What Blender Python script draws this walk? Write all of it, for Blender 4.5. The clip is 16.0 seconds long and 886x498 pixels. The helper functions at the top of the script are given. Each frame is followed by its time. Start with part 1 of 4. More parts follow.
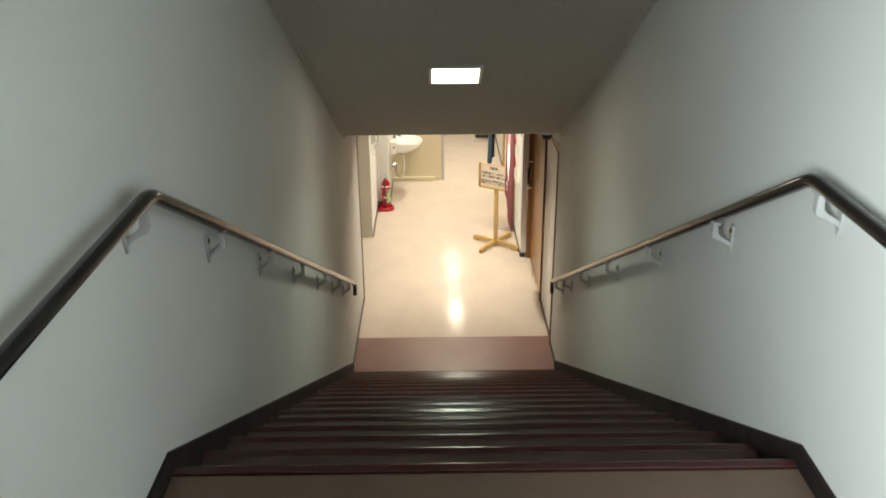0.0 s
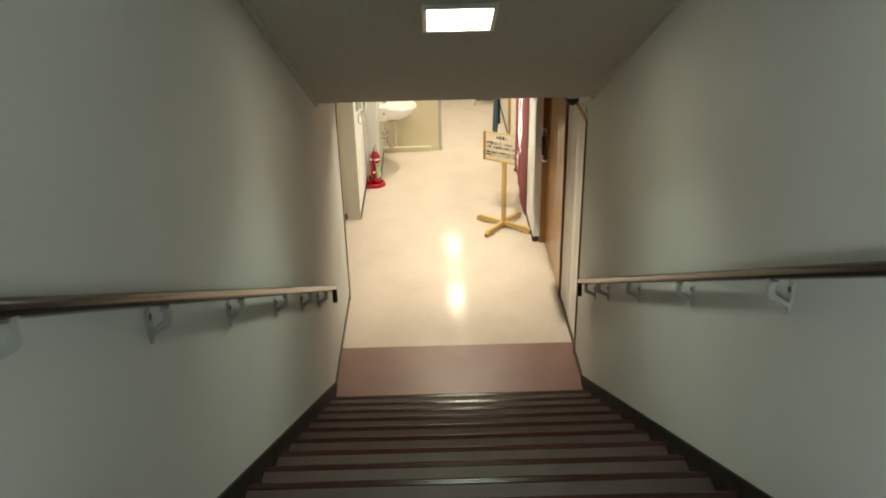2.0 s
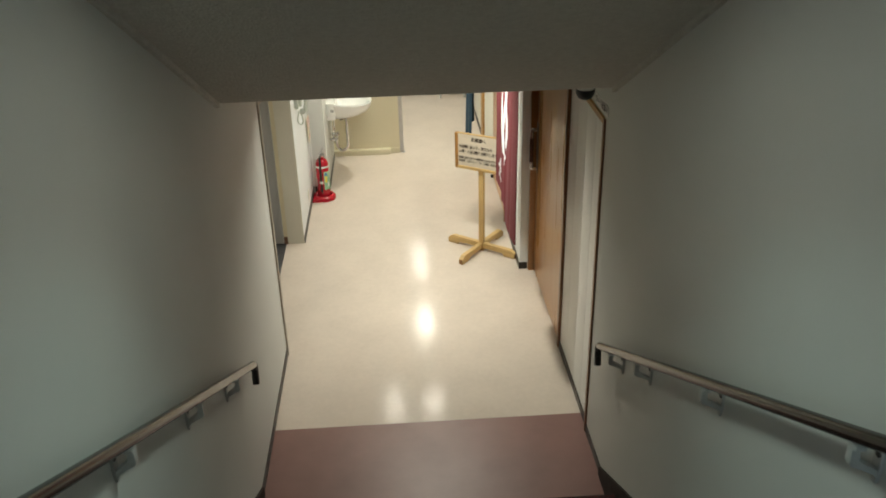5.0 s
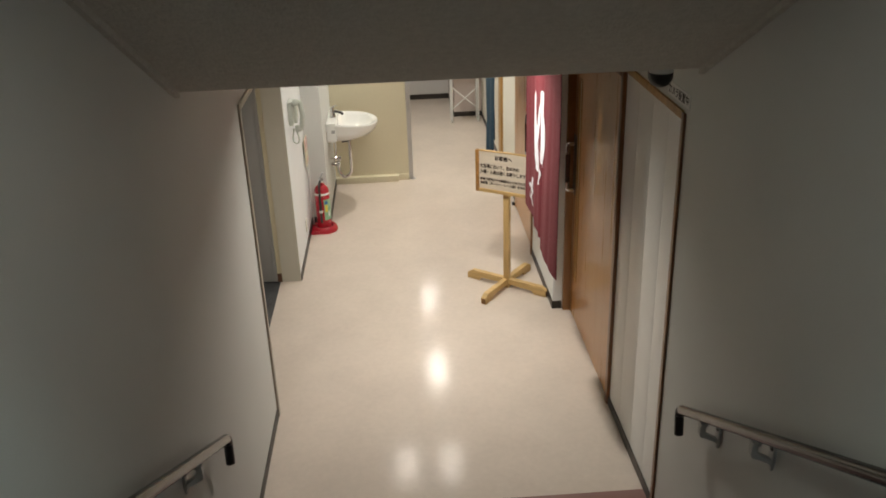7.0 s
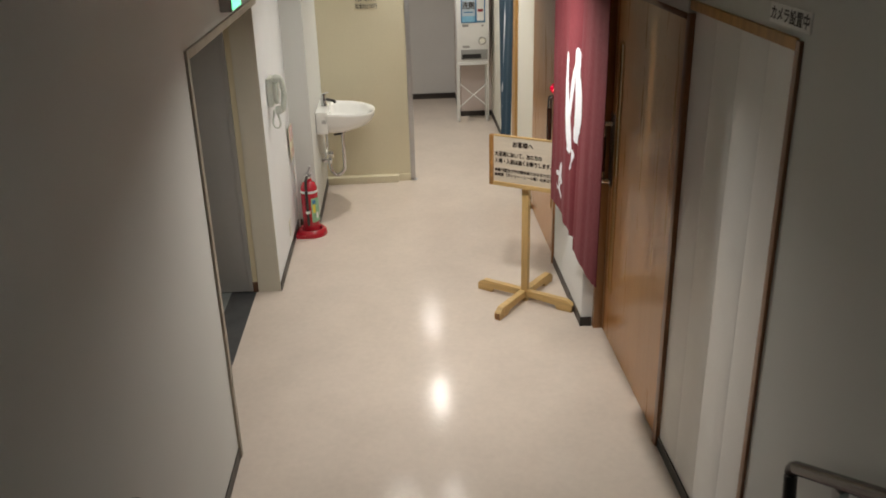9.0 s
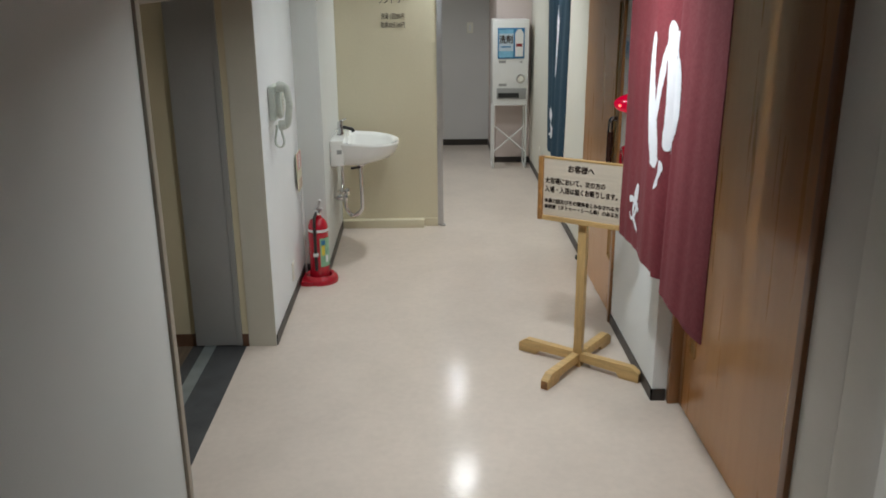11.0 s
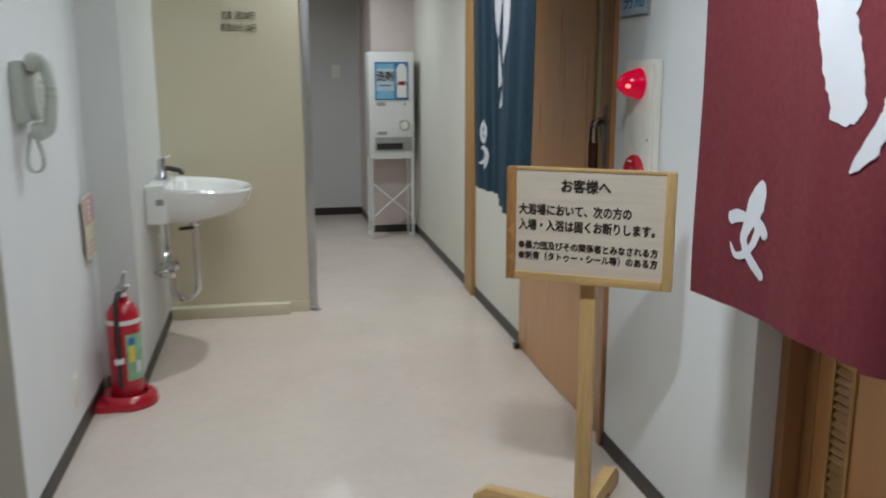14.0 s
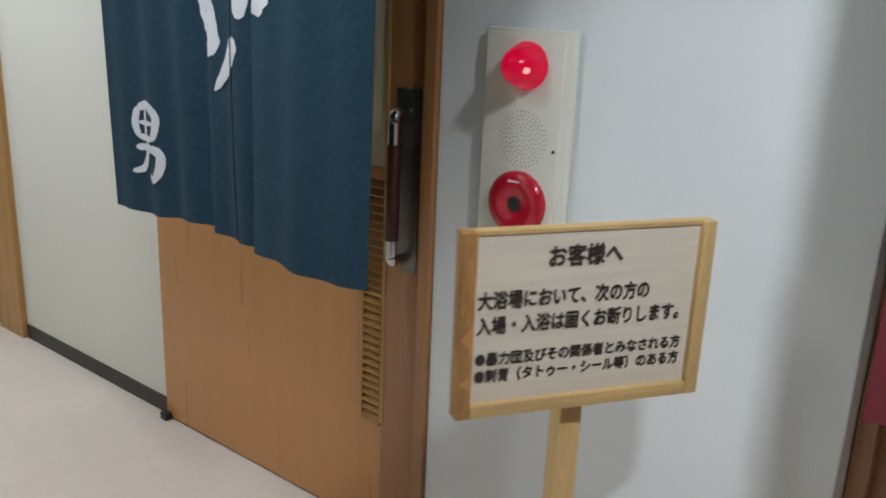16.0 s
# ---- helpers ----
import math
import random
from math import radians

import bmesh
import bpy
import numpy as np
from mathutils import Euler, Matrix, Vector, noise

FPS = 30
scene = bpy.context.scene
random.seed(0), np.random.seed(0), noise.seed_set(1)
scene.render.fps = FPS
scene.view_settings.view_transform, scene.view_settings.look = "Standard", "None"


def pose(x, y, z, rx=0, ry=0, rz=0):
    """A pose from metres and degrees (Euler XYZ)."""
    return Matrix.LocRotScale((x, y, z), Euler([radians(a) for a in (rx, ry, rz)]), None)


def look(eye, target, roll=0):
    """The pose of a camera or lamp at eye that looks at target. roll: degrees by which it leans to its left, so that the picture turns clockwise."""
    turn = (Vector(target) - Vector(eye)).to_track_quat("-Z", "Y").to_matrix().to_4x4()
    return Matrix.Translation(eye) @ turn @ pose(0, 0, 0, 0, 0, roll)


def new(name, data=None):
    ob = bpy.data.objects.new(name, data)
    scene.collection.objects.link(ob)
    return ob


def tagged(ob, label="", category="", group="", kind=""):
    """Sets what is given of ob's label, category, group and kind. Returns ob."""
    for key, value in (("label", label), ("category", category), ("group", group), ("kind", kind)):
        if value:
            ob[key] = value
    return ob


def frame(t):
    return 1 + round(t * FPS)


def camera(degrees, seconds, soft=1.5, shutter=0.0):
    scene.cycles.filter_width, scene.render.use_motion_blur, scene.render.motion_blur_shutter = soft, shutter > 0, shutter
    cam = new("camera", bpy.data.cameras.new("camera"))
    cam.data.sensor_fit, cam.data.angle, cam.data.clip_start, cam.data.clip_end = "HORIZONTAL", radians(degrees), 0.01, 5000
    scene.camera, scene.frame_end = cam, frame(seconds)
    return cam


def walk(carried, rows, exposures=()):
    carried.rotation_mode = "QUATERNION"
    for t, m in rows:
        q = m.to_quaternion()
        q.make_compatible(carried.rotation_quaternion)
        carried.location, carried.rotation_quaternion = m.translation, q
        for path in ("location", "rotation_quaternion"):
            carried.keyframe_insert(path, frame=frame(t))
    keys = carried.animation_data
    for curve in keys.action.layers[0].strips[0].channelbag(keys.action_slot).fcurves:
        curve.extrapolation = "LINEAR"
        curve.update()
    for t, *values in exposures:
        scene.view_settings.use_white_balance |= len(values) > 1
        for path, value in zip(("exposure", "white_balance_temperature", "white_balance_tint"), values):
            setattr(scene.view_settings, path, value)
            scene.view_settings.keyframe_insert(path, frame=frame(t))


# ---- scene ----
cam = camera(54.3, 16.0, soft=1.8, shutter=0.4)
PATH = [
    (0, (-0.144, 0.483, 4.601), (-0.134, 2.316, 3.801), -0.5),
    (0.5, (-0.14, 0.774, 4.475), (-0.158, 2.617, 3.698), -1.1),
    (1, (-0.174, 1.107, 4.32), (-0.198, 2.948, 3.541), -0.9),
    (1.5, (-0.153, 1.551, 4.203), (-0.138, 3.383, 3.4), -1.0),
    (2, (-0.158, 2.098, 4.176), (-0.143, 3.893, 3.295), -1.3),
    (2.5, (-0.111, 2.478, 4.121), (-0.062, 4.222, 3.143), -1.1),
    (3, (-0.124, 2.904, 4.096), (-0.06, 4.626, 3.081), -1.0),
    (3.5, (-0.14, 3.222, 4.034), (-0.066, 4.947, 3.024), -0.7),
    (4, (-0.116, 3.488, 3.925), (-0.034, 5.233, 2.95), -1.0),
    (6.5, (-0.129, 4.747, 3.244), (-0.037, 6.561, 2.408), -1.8),
    (7, (-0.182, 4.995, 3.125), (-0.093, 6.817, 2.306), -2.0),
    (7.5, (-0.156, 5.218, 2.932), (-0.039, 7.047, 2.131), -2.1),
    (8, (-0.174, 5.411, 2.857), (-0.066, 7.24, 2.055), -2.3),
    (8.5, (-0.187, 5.695, 2.724), (-0.094, 7.525, 1.922), -1.9),
    (9, (-0.161, 5.953, 2.57), (-0.076, 7.797, 1.798), -1.5),
    (11.5, (-0.188, 7.177, 1.927), (-0.164, 9.083, 1.321), -0.4),
    (12, (-0.2, 7.42, 1.808), (-0.19, 9.329, 1.21), -0.6),
    (12.5, (-0.239, 7.676, 1.67), (-0.182, 9.596, 1.111), -0.3),
    (13, (-0.244, 7.99, 1.566), (-0.154, 9.922, 1.058), -0.6),
    (13.5, (-0.284, 8.375, 1.455), (-0.098, 10.314, 0.999), -0.3),
    (14, (-0.269, 8.84, 1.405), (0.11, 10.761, 0.995), -0.1),
    (14.5, (-0.352, 9.303, 1.421), (0.305, 11.146, 1.007), 0.3),
    (15, (-0.422, 9.771, 1.443), (0.592, 11.439, 1.006), 1.5),
    (15.5, (-0.453, 10.147, 1.472), (0.862, 11.566, 0.964), 2.4),
    (16, (-0.666, 10.445, 1.491), (0.841, 11.633, 0.926), 2.4),
]
EXPOSURES = [(0, 0.87, 9500, 12), (1, 0.97, 9900, 11), (1.5, 0.93, 10000, 9), (2.5, 0.8, 9900, 7), (3.5, 0.8, 9300, 0), (4.2, 0.66, 8600, 1), (6.5, 0.3, 7900, 12), (9, 0.08, 7700, 14), (11.5, -0.09, 6450, 8), (12.5, -0.1, 6300, 8), (13, -0.17, 6300, 8), (14, -0.15, 6300, 8), (15, -0.13, 6200, 7), (16, 0.0, 6250, 9)]
walk(cam, [(t, look(eye, target, roll)) for t, eye, target, roll in PATH], EXPOSURES)

# ---- light ----
DAY = (0.53, 0.745, 1.0)
TUBE = (0.56, 0.9, 1.0)
WARM = (0.88, 0.95, 1.0)

world = bpy.data.worlds.new("sky")
scene.world = world
world.use_nodes = True
sky = world.node_tree.nodes.new("ShaderNodeTexSky")
sky.sky_type, sky.sun_disc = "NISHITA", False
sky.sun_elevation, sky.sun_rotation = radians(35), radians(200)
world.node_tree.links.new(sky.outputs[0], world.node_tree.nodes["Background"].inputs[0])
world.node_tree.nodes["Background"].inputs[1].default_value = 0.08


def area(name, m, sx, sy, watts, colour, shape="RECTANGLE", spread=180):
    lamp = bpy.data.lights.new(name, "AREA")
    lamp.shape, lamp.size, lamp.size_y, lamp.energy, lamp.color, lamp.spread = shape, sx, sy, watts, colour, radians(spread)
    ob = new(name, lamp)
    ob.matrix_world = m
    return ob


# daylight in the landing's window, the tube of the stair lamp, the corridor's lamps
area("window_daylight", look((-1.0, -0.4, 4.6), (1.0, 1.2, 4.0)), 1.2, 0.95, 56, DAY, spread=76)
SLOPE = 0.525
area("stair_lamp_light", look((-0.015, 6.465, 3.27), (-0.015, 6.465 - SLOPE, 2.27)), 0.28, 0.32, 3.7, TUBE, spread=110)
for lx, ly, w in ((0.13, 13.75, 15), (0.13, 15.55, 11)):
    area("downlight_light", look((lx, ly, 2.385), (lx, ly + 0.001, 0)), 0.1, 0.1, w, WARM, "DISK", 150)
for lx in (-0.28, 0.16):
    area("square_lamp_light", look((lx, 12.0, 2.375), (lx, 12.001, 0)), 0.1, 0.14, 11, WARM, spread=160)
area("lobby_light", look((0.13, 10.15, 2.385), (0.13, 10.151, 0)), 0.16, 0.16, 23, WARM, "DISK", 146)
# unseen fill added to brighten the side room, no lamp belongs to it
area("side_room_fill", look((-2.1, 10.4, 2.38), (-2.1, 10.401, 0)), 0.3, 0.3, 0.9, WARM)


# ---- materials ----
def mat(name, colour, rough=0.6, metal=0.0, vary=0.06, scale=6.0, grain=120.0, bump=0.02, stretch=(1, 1, 1), coat=0.0, second=None, piece=0.0, emit=0.0, shine=0.5):
    m = bpy.data.materials.new(name)
    m.use_nodes = True
    nt = m.node_tree
    p = nt.nodes["Principled BSDF"]
    p.inputs["Metallic"].default_value = metal
    p.inputs["Coat Weight"].default_value = coat
    p.inputs["Specular IOR Level"].default_value = shine
    p.inputs["Coat Roughness"].default_value = 0.12
    tc = nt.nodes.new("ShaderNodeTexCoord")
    mp = nt.nodes.new("ShaderNodeMapping")
    mp.inputs["Scale"].default_value = stretch
    nt.links.new(tc.outputs["Object"], mp.inputs[0])
    big = nt.nodes.new("ShaderNodeTexNoise")
    big.inputs["Scale"].default_value, big.inputs["Detail"].default_value = scale, 5
    small = nt.nodes.new("ShaderNodeTexNoise")
    small.inputs["Scale"].default_value, small.inputs["Detail"].default_value = grain, 3
    for n in (big, small):
        nt.links.new(mp.outputs[0], n.inputs["Vector"])
    mix = nt.nodes.new("ShaderNodeMix")
    mix.data_type = "RGBA"
    c2 = second or tuple(c * (1 - 2.2 * vary) for c in colour)
    c1 = tuple(min(1, c * (1 + 0.6 * vary)) for c in colour)
    mix.inputs[6].default_value, mix.inputs[7].default_value = (*c1, 1), (*c2, 1)
    add = nt.nodes.new("ShaderNodeMath")
    add.operation = "MULTIPLY_ADD"
    add.inputs[1].default_value = 0.35
    nt.links.new(small.outputs[0], add.inputs[0])
    sc = nt.nodes.new("ShaderNodeMath")
    sc.operation = "MULTIPLY"
    sc.inputs[1].default_value = 0.65
    nt.links.new(big.outputs[0], sc.inputs[0])
    nt.links.new(sc.outputs[0], add.inputs[2])
    ramp = nt.nodes.new("ShaderNodeMapRange")
    ramp.inputs[1].default_value, ramp.inputs[2].default_value = 0.32, 0.68
    nt.links.new(add.outputs[0], ramp.inputs[0])
    nt.links.new(ramp.outputs[0], mix.inputs[0])
    out = mix.outputs[2]
    if piece:
        info = nt.nodes.new("ShaderNodeObjectInfo")
        hsv = nt.nodes.new("ShaderNodeHueSaturation")
        mr = nt.nodes.new("ShaderNodeMapRange")
        mr.inputs[3].default_value, mr.inputs[4].default_value = 1 - piece, 1 + piece
        nt.links.new(info.outputs["Random"], mr.inputs[0])
        nt.links.new(mr.outputs[0], hsv.inputs["Value"])
        nt.links.new(out, hsv.inputs["Color"])
        out = hsv.outputs[0]
    nt.links.new(out, p.inputs["Base Color"])
    rr = nt.nodes.new("ShaderNodeMapRange")
    rr.inputs[3].default_value, rr.inputs[4].default_value = rough * 0.85, min(1, rough * 1.2)
    nt.links.new(big.outputs[0], rr.inputs[0])
    nt.links.new(rr.outputs[0], p.inputs["Roughness"])
    if bump:
        b = nt.nodes.new("ShaderNodeBump")
        b.inputs["Strength"].default_value, b.inputs["Distance"].default_value = 1.0, bump * 0.05
        nt.links.new(small.outputs[0], b.inputs["Height"])
        nt.links.new(b.outputs[0], p.inputs["Normal"])
    if emit:
        p.inputs["Emission Color"].default_value = (*colour, 1)
        p.inputs["Emission Strength"].default_value = emit
    return m


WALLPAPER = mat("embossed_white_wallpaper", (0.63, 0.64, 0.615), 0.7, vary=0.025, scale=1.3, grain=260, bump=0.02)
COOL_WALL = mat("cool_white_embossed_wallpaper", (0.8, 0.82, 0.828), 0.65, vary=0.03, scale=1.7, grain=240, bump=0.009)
CEILING = mat("speckled_ceiling_paint", (0.56, 0.545, 0.5), 0.9, vary=0.06, scale=34, grain=80, bump=0.15)
CREAM_WHITE = mat("cream_white_wallpaper", (0.76, 0.735, 0.65), 0.7, vary=0.025, scale=1.3, grain=260, bump=0.03)
GREY_WALL = mat("grey_wallpaper", (0.62, 0.61, 0.6), 0.75, vary=0.03, scale=1.5, grain=260, bump=0.03)
PINK_WALL = mat("faded_pink_wallpaper", (0.68, 0.58, 0.55), 0.75, vary=0.03, scale=1.5, grain=260, bump=0.03)
CREAM = mat("cream_panel", (0.72, 0.66, 0.49), 0.42, vary=0.03, scale=1.2, grain=60, bump=0.008)
CREAM_DULL = mat("beige_wallpaper", (0.62, 0.55, 0.38), 0.75, vary=0.03, scale=2, grain=260, bump=0.03)
PILLAR = mat("beige_grey_paint", (0.6, 0.57, 0.48), 0.6, vary=0.04, scale=2.5, grain=200, bump=0.02)
VINYL = mat("cream_vinyl_sheet", (0.66, 0.572, 0.498), 0.14, vary=0.045, scale=2.6, grain=30, bump=0.016, shine=0.125)
STRIP = mat("dusty_pink_vinyl", (0.27, 0.14, 0.122), 0.38, vary=0.08, scale=5, grain=220, bump=0.015)
TREAD = mat("brown_pink_tread_vinyl", (0.085, 0.046, 0.04), 0.58, vary=0.12, scale=7, grain=260, bump=0.03, piece=0.06)
LANDING = mat("landing_vinyl", (0.15, 0.092, 0.066), 0.5, vary=0.1, scale=4, grain=240, bump=0.02)
NOSING = mat("dark_red_rubber_nosing", (0.07, 0.02, 0.018), 0.24, vary=0.12, scale=14, grain=160, bump=0.002, piece=0.1)
SKIRT = mat("dark_brown_skirting", (0.02, 0.014, 0.012), 0.6, vary=0.2, scale=9, grain=140, bump=0.01, shine=0.2)
BASE = mat("black_brown_vinyl_baseboard", (0.035, 0.028, 0.024), 0.42, vary=0.15, scale=8, grain=140, bump=0.01)
BROWN_BASE = mat("brown_vinyl_baseboard", (0.14, 0.07, 0.04), 0.45, vary=0.15, scale=8, grain=140, bump=0.01)
WOOD = mat("varnished_oak_door", (0.53, 0.245, 0.074), 0.28, vary=0.04, scale=2, grain=26, bump=0.01, stretch=(9, 9, 0.5), coat=0.3)
WOOD_DARK = mat("brown_stained_door_frame", (0.24, 0.1, 0.04), 0.35, vary=0.1, scale=3, grain=30, bump=0.01, stretch=(9, 9, 0.5), coat=0.2)
# brown of the door posts; on the stiles it stands for curtain shade
SHADED_STILE_POST = mat("shaded_stile_and_post_brown", (0.36, 0.165, 0.06), 0.3, vary=0.08, scale=2, grain=26, bump=0.01, stretch=(9, 9, 0.5), coat=0.3)
POST = mat("honey_coloured_post", (0.5, 0.27, 0.085), 0.4, vary=0.15, scale=3, grain=30, bump=0.01, stretch=(10, 10, 0.6))
PINE = mat("pale_pine", (0.66, 0.43, 0.18), 0.45, vary=0.14, scale=3.5, grain=40, bump=0.012, stretch=(1.2, 14, 14))
PINE_UP = mat("pale_pine_upright", (0.66, 0.43, 0.18), 0.45, vary=0.14, scale=3.5, grain=40, bump=0.012, stretch=(14, 14, 1.0))
KNOTTY = mat("knotty_orange_pine", (0.44, 0.215, 0.068), 0.45, vary=0.25, scale=5, grain=40, bump=0.012, stretch=(8, 8, 1.2))
END_GRAIN = mat("pine_knot_end_grain", (0.33, 0.15, 0.05), 0.5, vary=0.3, scale=16, grain=60, bump=0.01)
BOARD = mat("pale_ply_notice_board", (0.7, 0.61, 0.5), 0.5, vary=0.06, scale=3, grain=34, bump=0.005, stretch=(1.5, 10, 22))
INK = mat("dark_brown_lettering", (0.035, 0.022, 0.018), 0.6, vary=0.05, bump=0)
RED_CLOTH = mat("wine_red_cotton", (0.172, 0.0185, 0.0285), 0.9, vary=0.09, scale=70, grain=420, bump=0.012)
BLUE_CLOTH = mat("indigo_blue_cotton", (0.0095, 0.043, 0.074), 0.9, vary=0.09, scale=70, grain=420, bump=0.012)
WHITE_DYE = mat("undyed_white_cotton", (0.78, 0.78, 0.82), 0.9, vary=0.03, scale=10, grain=600, bump=0.04)
BAMBOO = mat("brown_hanging_rod", (0.3, 0.16, 0.06), 0.4, vary=0.15, scale=10, grain=60)
STEEL = mat("grey_painted_steel_door", (0.34, 0.34, 0.33), 0.42, vary=0.05, scale=2.5, grain=200, bump=0.008)
TRIM = mat("grey_brown_metal_trim", (0.34, 0.3, 0.24), 0.4, 0.2, vary=0.08, scale=6)
ALU = mat("brushed_aluminium", (0.55, 0.55, 0.56), 0.35, 0.9, vary=0.06, scale=9, grain=200)
CHROME = mat("polished_chrome", (0.7, 0.7, 0.71), 0.12, 1.0, vary=0.04, scale=20, bump=0)
THRESHOLD = mat("dark_grey_threshold_mat", (0.07, 0.072, 0.075), 0.6, vary=0.15, scale=8, grain=300, bump=0.06)
RAIL_STEEL = mat("dull_steel_strip", (0.42, 0.47, 0.47), 0.4, 0.6, vary=0.1, scale=12, grain=200)
PLANK = mat("grey_brown_plank", (0.17, 0.125, 0.085), 0.5, vary=0.25, scale=4, grain=40, bump=0.02, stretch=(10, 1, 1), piece=0.2)
RAIL = mat("dark_brown_resin_handrail", (0.012, 0.009, 0.008), 0.17, vary=0.05, scale=3, grain=200, bump=0, shine=0.6)
GRIP = mat("dark_red_brown_grip", (0.06, 0.02, 0.014), 0.25, vary=0.1, scale=10)
PULL_PLATE = mat("dull_bronze_plate", (0.17, 0.155, 0.14), 0.3, 0.85, vary=0.15, scale=9)
BLACK = mat("black_plastic", (0.02, 0.02, 0.02), 0.4, vary=0.1, scale=10)
BRACKET = mat("grey_painted_bracket", (0.46, 0.47, 0.46), 0.4, 0.1, vary=0.06, scale=15)
WHITE = mat("white_enamel", (0.78, 0.78, 0.76), 0.35, vary=0.025, scale=5, grain=150, bump=0.004)
PORCELAIN = mat("white_porcelain", (0.8, 0.8, 0.77), 0.12, vary=0.015, scale=4, bump=0, coat=0.5)
IVORY = mat("ivory_plastic", (0.82, 0.8, 0.71), 0.4, vary=0.03, scale=8, bump=0.004)
PHONE = mat("pale_grey_green_plastic", (0.6, 0.64, 0.58), 0.4, vary=0.05, scale=12, bump=0.004)
RED = mat("glossy_red_enamel", (0.5, 0.008, 0.025), 0.22, vary=0.06, scale=8, bump=0, coat=0.4)
RED_LENS = mat("lit_red_lamp_lens", (0.5, 0.0005, 0.028), 0.15, vary=0.05, scale=20, bump=0, coat=0.15, emit=0.6, shine=0.3)
# emissive colour for the glow seen in the alarm lens
RED_GLOW = mat("red_lens_glow_patch", (1.0, 0.16, 0.13), 0.3, bump=0, emit=2.6)
FADED_RED = mat("faded_red_print", (0.68, 0.38, 0.35), 0.5, vary=0.1, bump=0)
DARK_RED = mat("dark_red_metal", (0.3, 0.012, 0.018), 0.35, vary=0.08, bump=0)
GREEN_LABEL = mat("green_white_label", (0.3, 0.55, 0.35), 0.5, vary=0.2, scale=30, bump=0)
YELLOW = mat("yellow_label_ink", (0.75, 0.6, 0.08), 0.5, bump=0)
BLUE_INK = mat("blue_print", (0.03, 0.2, 0.42), 0.4, vary=0.1, scale=12, bump=0)
SKY_INK = mat("light_blue_print", (0.22, 0.52, 0.72), 0.35, vary=0.12, scale=10, bump=0)
GREY = mat("grey_plastic", (0.32, 0.32, 0.31), 0.45, vary=0.06, bump=0)
PLATE = mat("pale_blue_sign_plate", (0.5, 0.6, 0.68), 0.35, vary=0.05, bump=0)
LIT = mat("lit_lamp_panel", (0.88, 0.97, 1.0), 0.4, bump=0, emit=9)
LIT_WARM = mat("lit_warm_lamp", (1.0, 0.95, 0.85), 0.4, bump=0, emit=14)
GREEN_GLOW = mat("lit_green_exit_panel", (0.1, 0.85, 0.45), 0.4, bump=0, emit=2.0)
GLASS = mat("cream_obscure_glass", (0.62, 0.55, 0.36), 0.3, vary=0.05, bump=0.01)


# ---- mesh helpers ----
def bx(bm, x0, x1, y0, y1, z0, z1, bevel=0.0, m=None):
    vs = [bm.verts.new((x, y, z)) for x in (x0, x1) for y in (y0, y1) for z in (z0, z1)]
    fs = [bm.faces.new([vs[i] for i in q]) for q in ((0, 1, 3, 2), (4, 6, 7, 5), (0, 4, 5, 1), (2, 3, 7, 6), (0, 2, 6, 4), (1, 5, 7, 3))]
    made = vs
    if bevel:
        es = list({e for f in fs for e in f.edges})
        r = bmesh.ops.bevel(bm, geom=es, offset=bevel, segments=2, affect="EDGES", profile=0.6)
        made = list({v for f in r["faces"] for v in f.verts})
        made = list({v for v in bm.verts if v.is_valid and v in set(made)})
    if m is not None:
        bmesh.ops.transform(bm, matrix=m, verts=made)
    return bm


def box(x0, x1, y0, y1, z0, z1, bevel=0.0):
    return bx(bmesh.new(), x0, x1, y0, y1, z0, z1, bevel)


def lathe(profile, n=28, m=None, bm=None):
    """Turn (radius, height) pairs round z."""
    bm = bm or bmesh.new()
    rings = []
    for r, z in profile:
        if r < 1e-5:
            rings.append([bm.verts.new((0, 0, z))])
        else:
            rings.append([bm.verts.new((r * math.cos(a), r * math.sin(a), z)) for a in (2 * math.pi * i / n for i in range(n))])
    for a, b in zip(rings, rings[1:]):
        for i in range(n):
            j = (i + 1) % n
            q = [a[i % len(a)], a[j % len(a)], b[j % len(b)], b[i % len(b)]]
            q = list(dict.fromkeys(q))
            if len(q) > 2:
                bm.faces.new(q)
    if m is not None:
        bmesh.ops.transform(bm, matrix=m, verts=[v for r in rings for v in r])
    return bm


def tube(points, r, n=12, bm=None, closed_ends=True, flat=1.0):
    """A round bar along a line of points."""
    bm = bm or bmesh.new()
    pts = [Vector(p) for p in points]
    rings = []
    up = Vector((0, 0, 1))
    for i, p in enumerate(pts):
        d = (pts[min(i + 1, len(pts) - 1)] - pts[max(i - 1, 0)]).normalized()
        side = d.cross(up)
        if side.length < 0.05:
            side = d.cross(Vector((0, 1, 0)))
        side.normalize()
        top = side.cross(d).normalized()
        rings.append([bm.verts.new(p + r * (math.cos(a) * side * flat + math.sin(a) * top)) for a in (2 * math.pi * k / n for k in range(n))])
    for a, b in zip(rings, rings[1:]):
        for k in range(n):
            bm.faces.new((a[k], a[(k + 1) % n], b[(k + 1) % n], b[k]))
    if closed_ends:
        bm.faces.new(rings[0][::-1])
        bm.faces.new(rings[-1])
    return bm


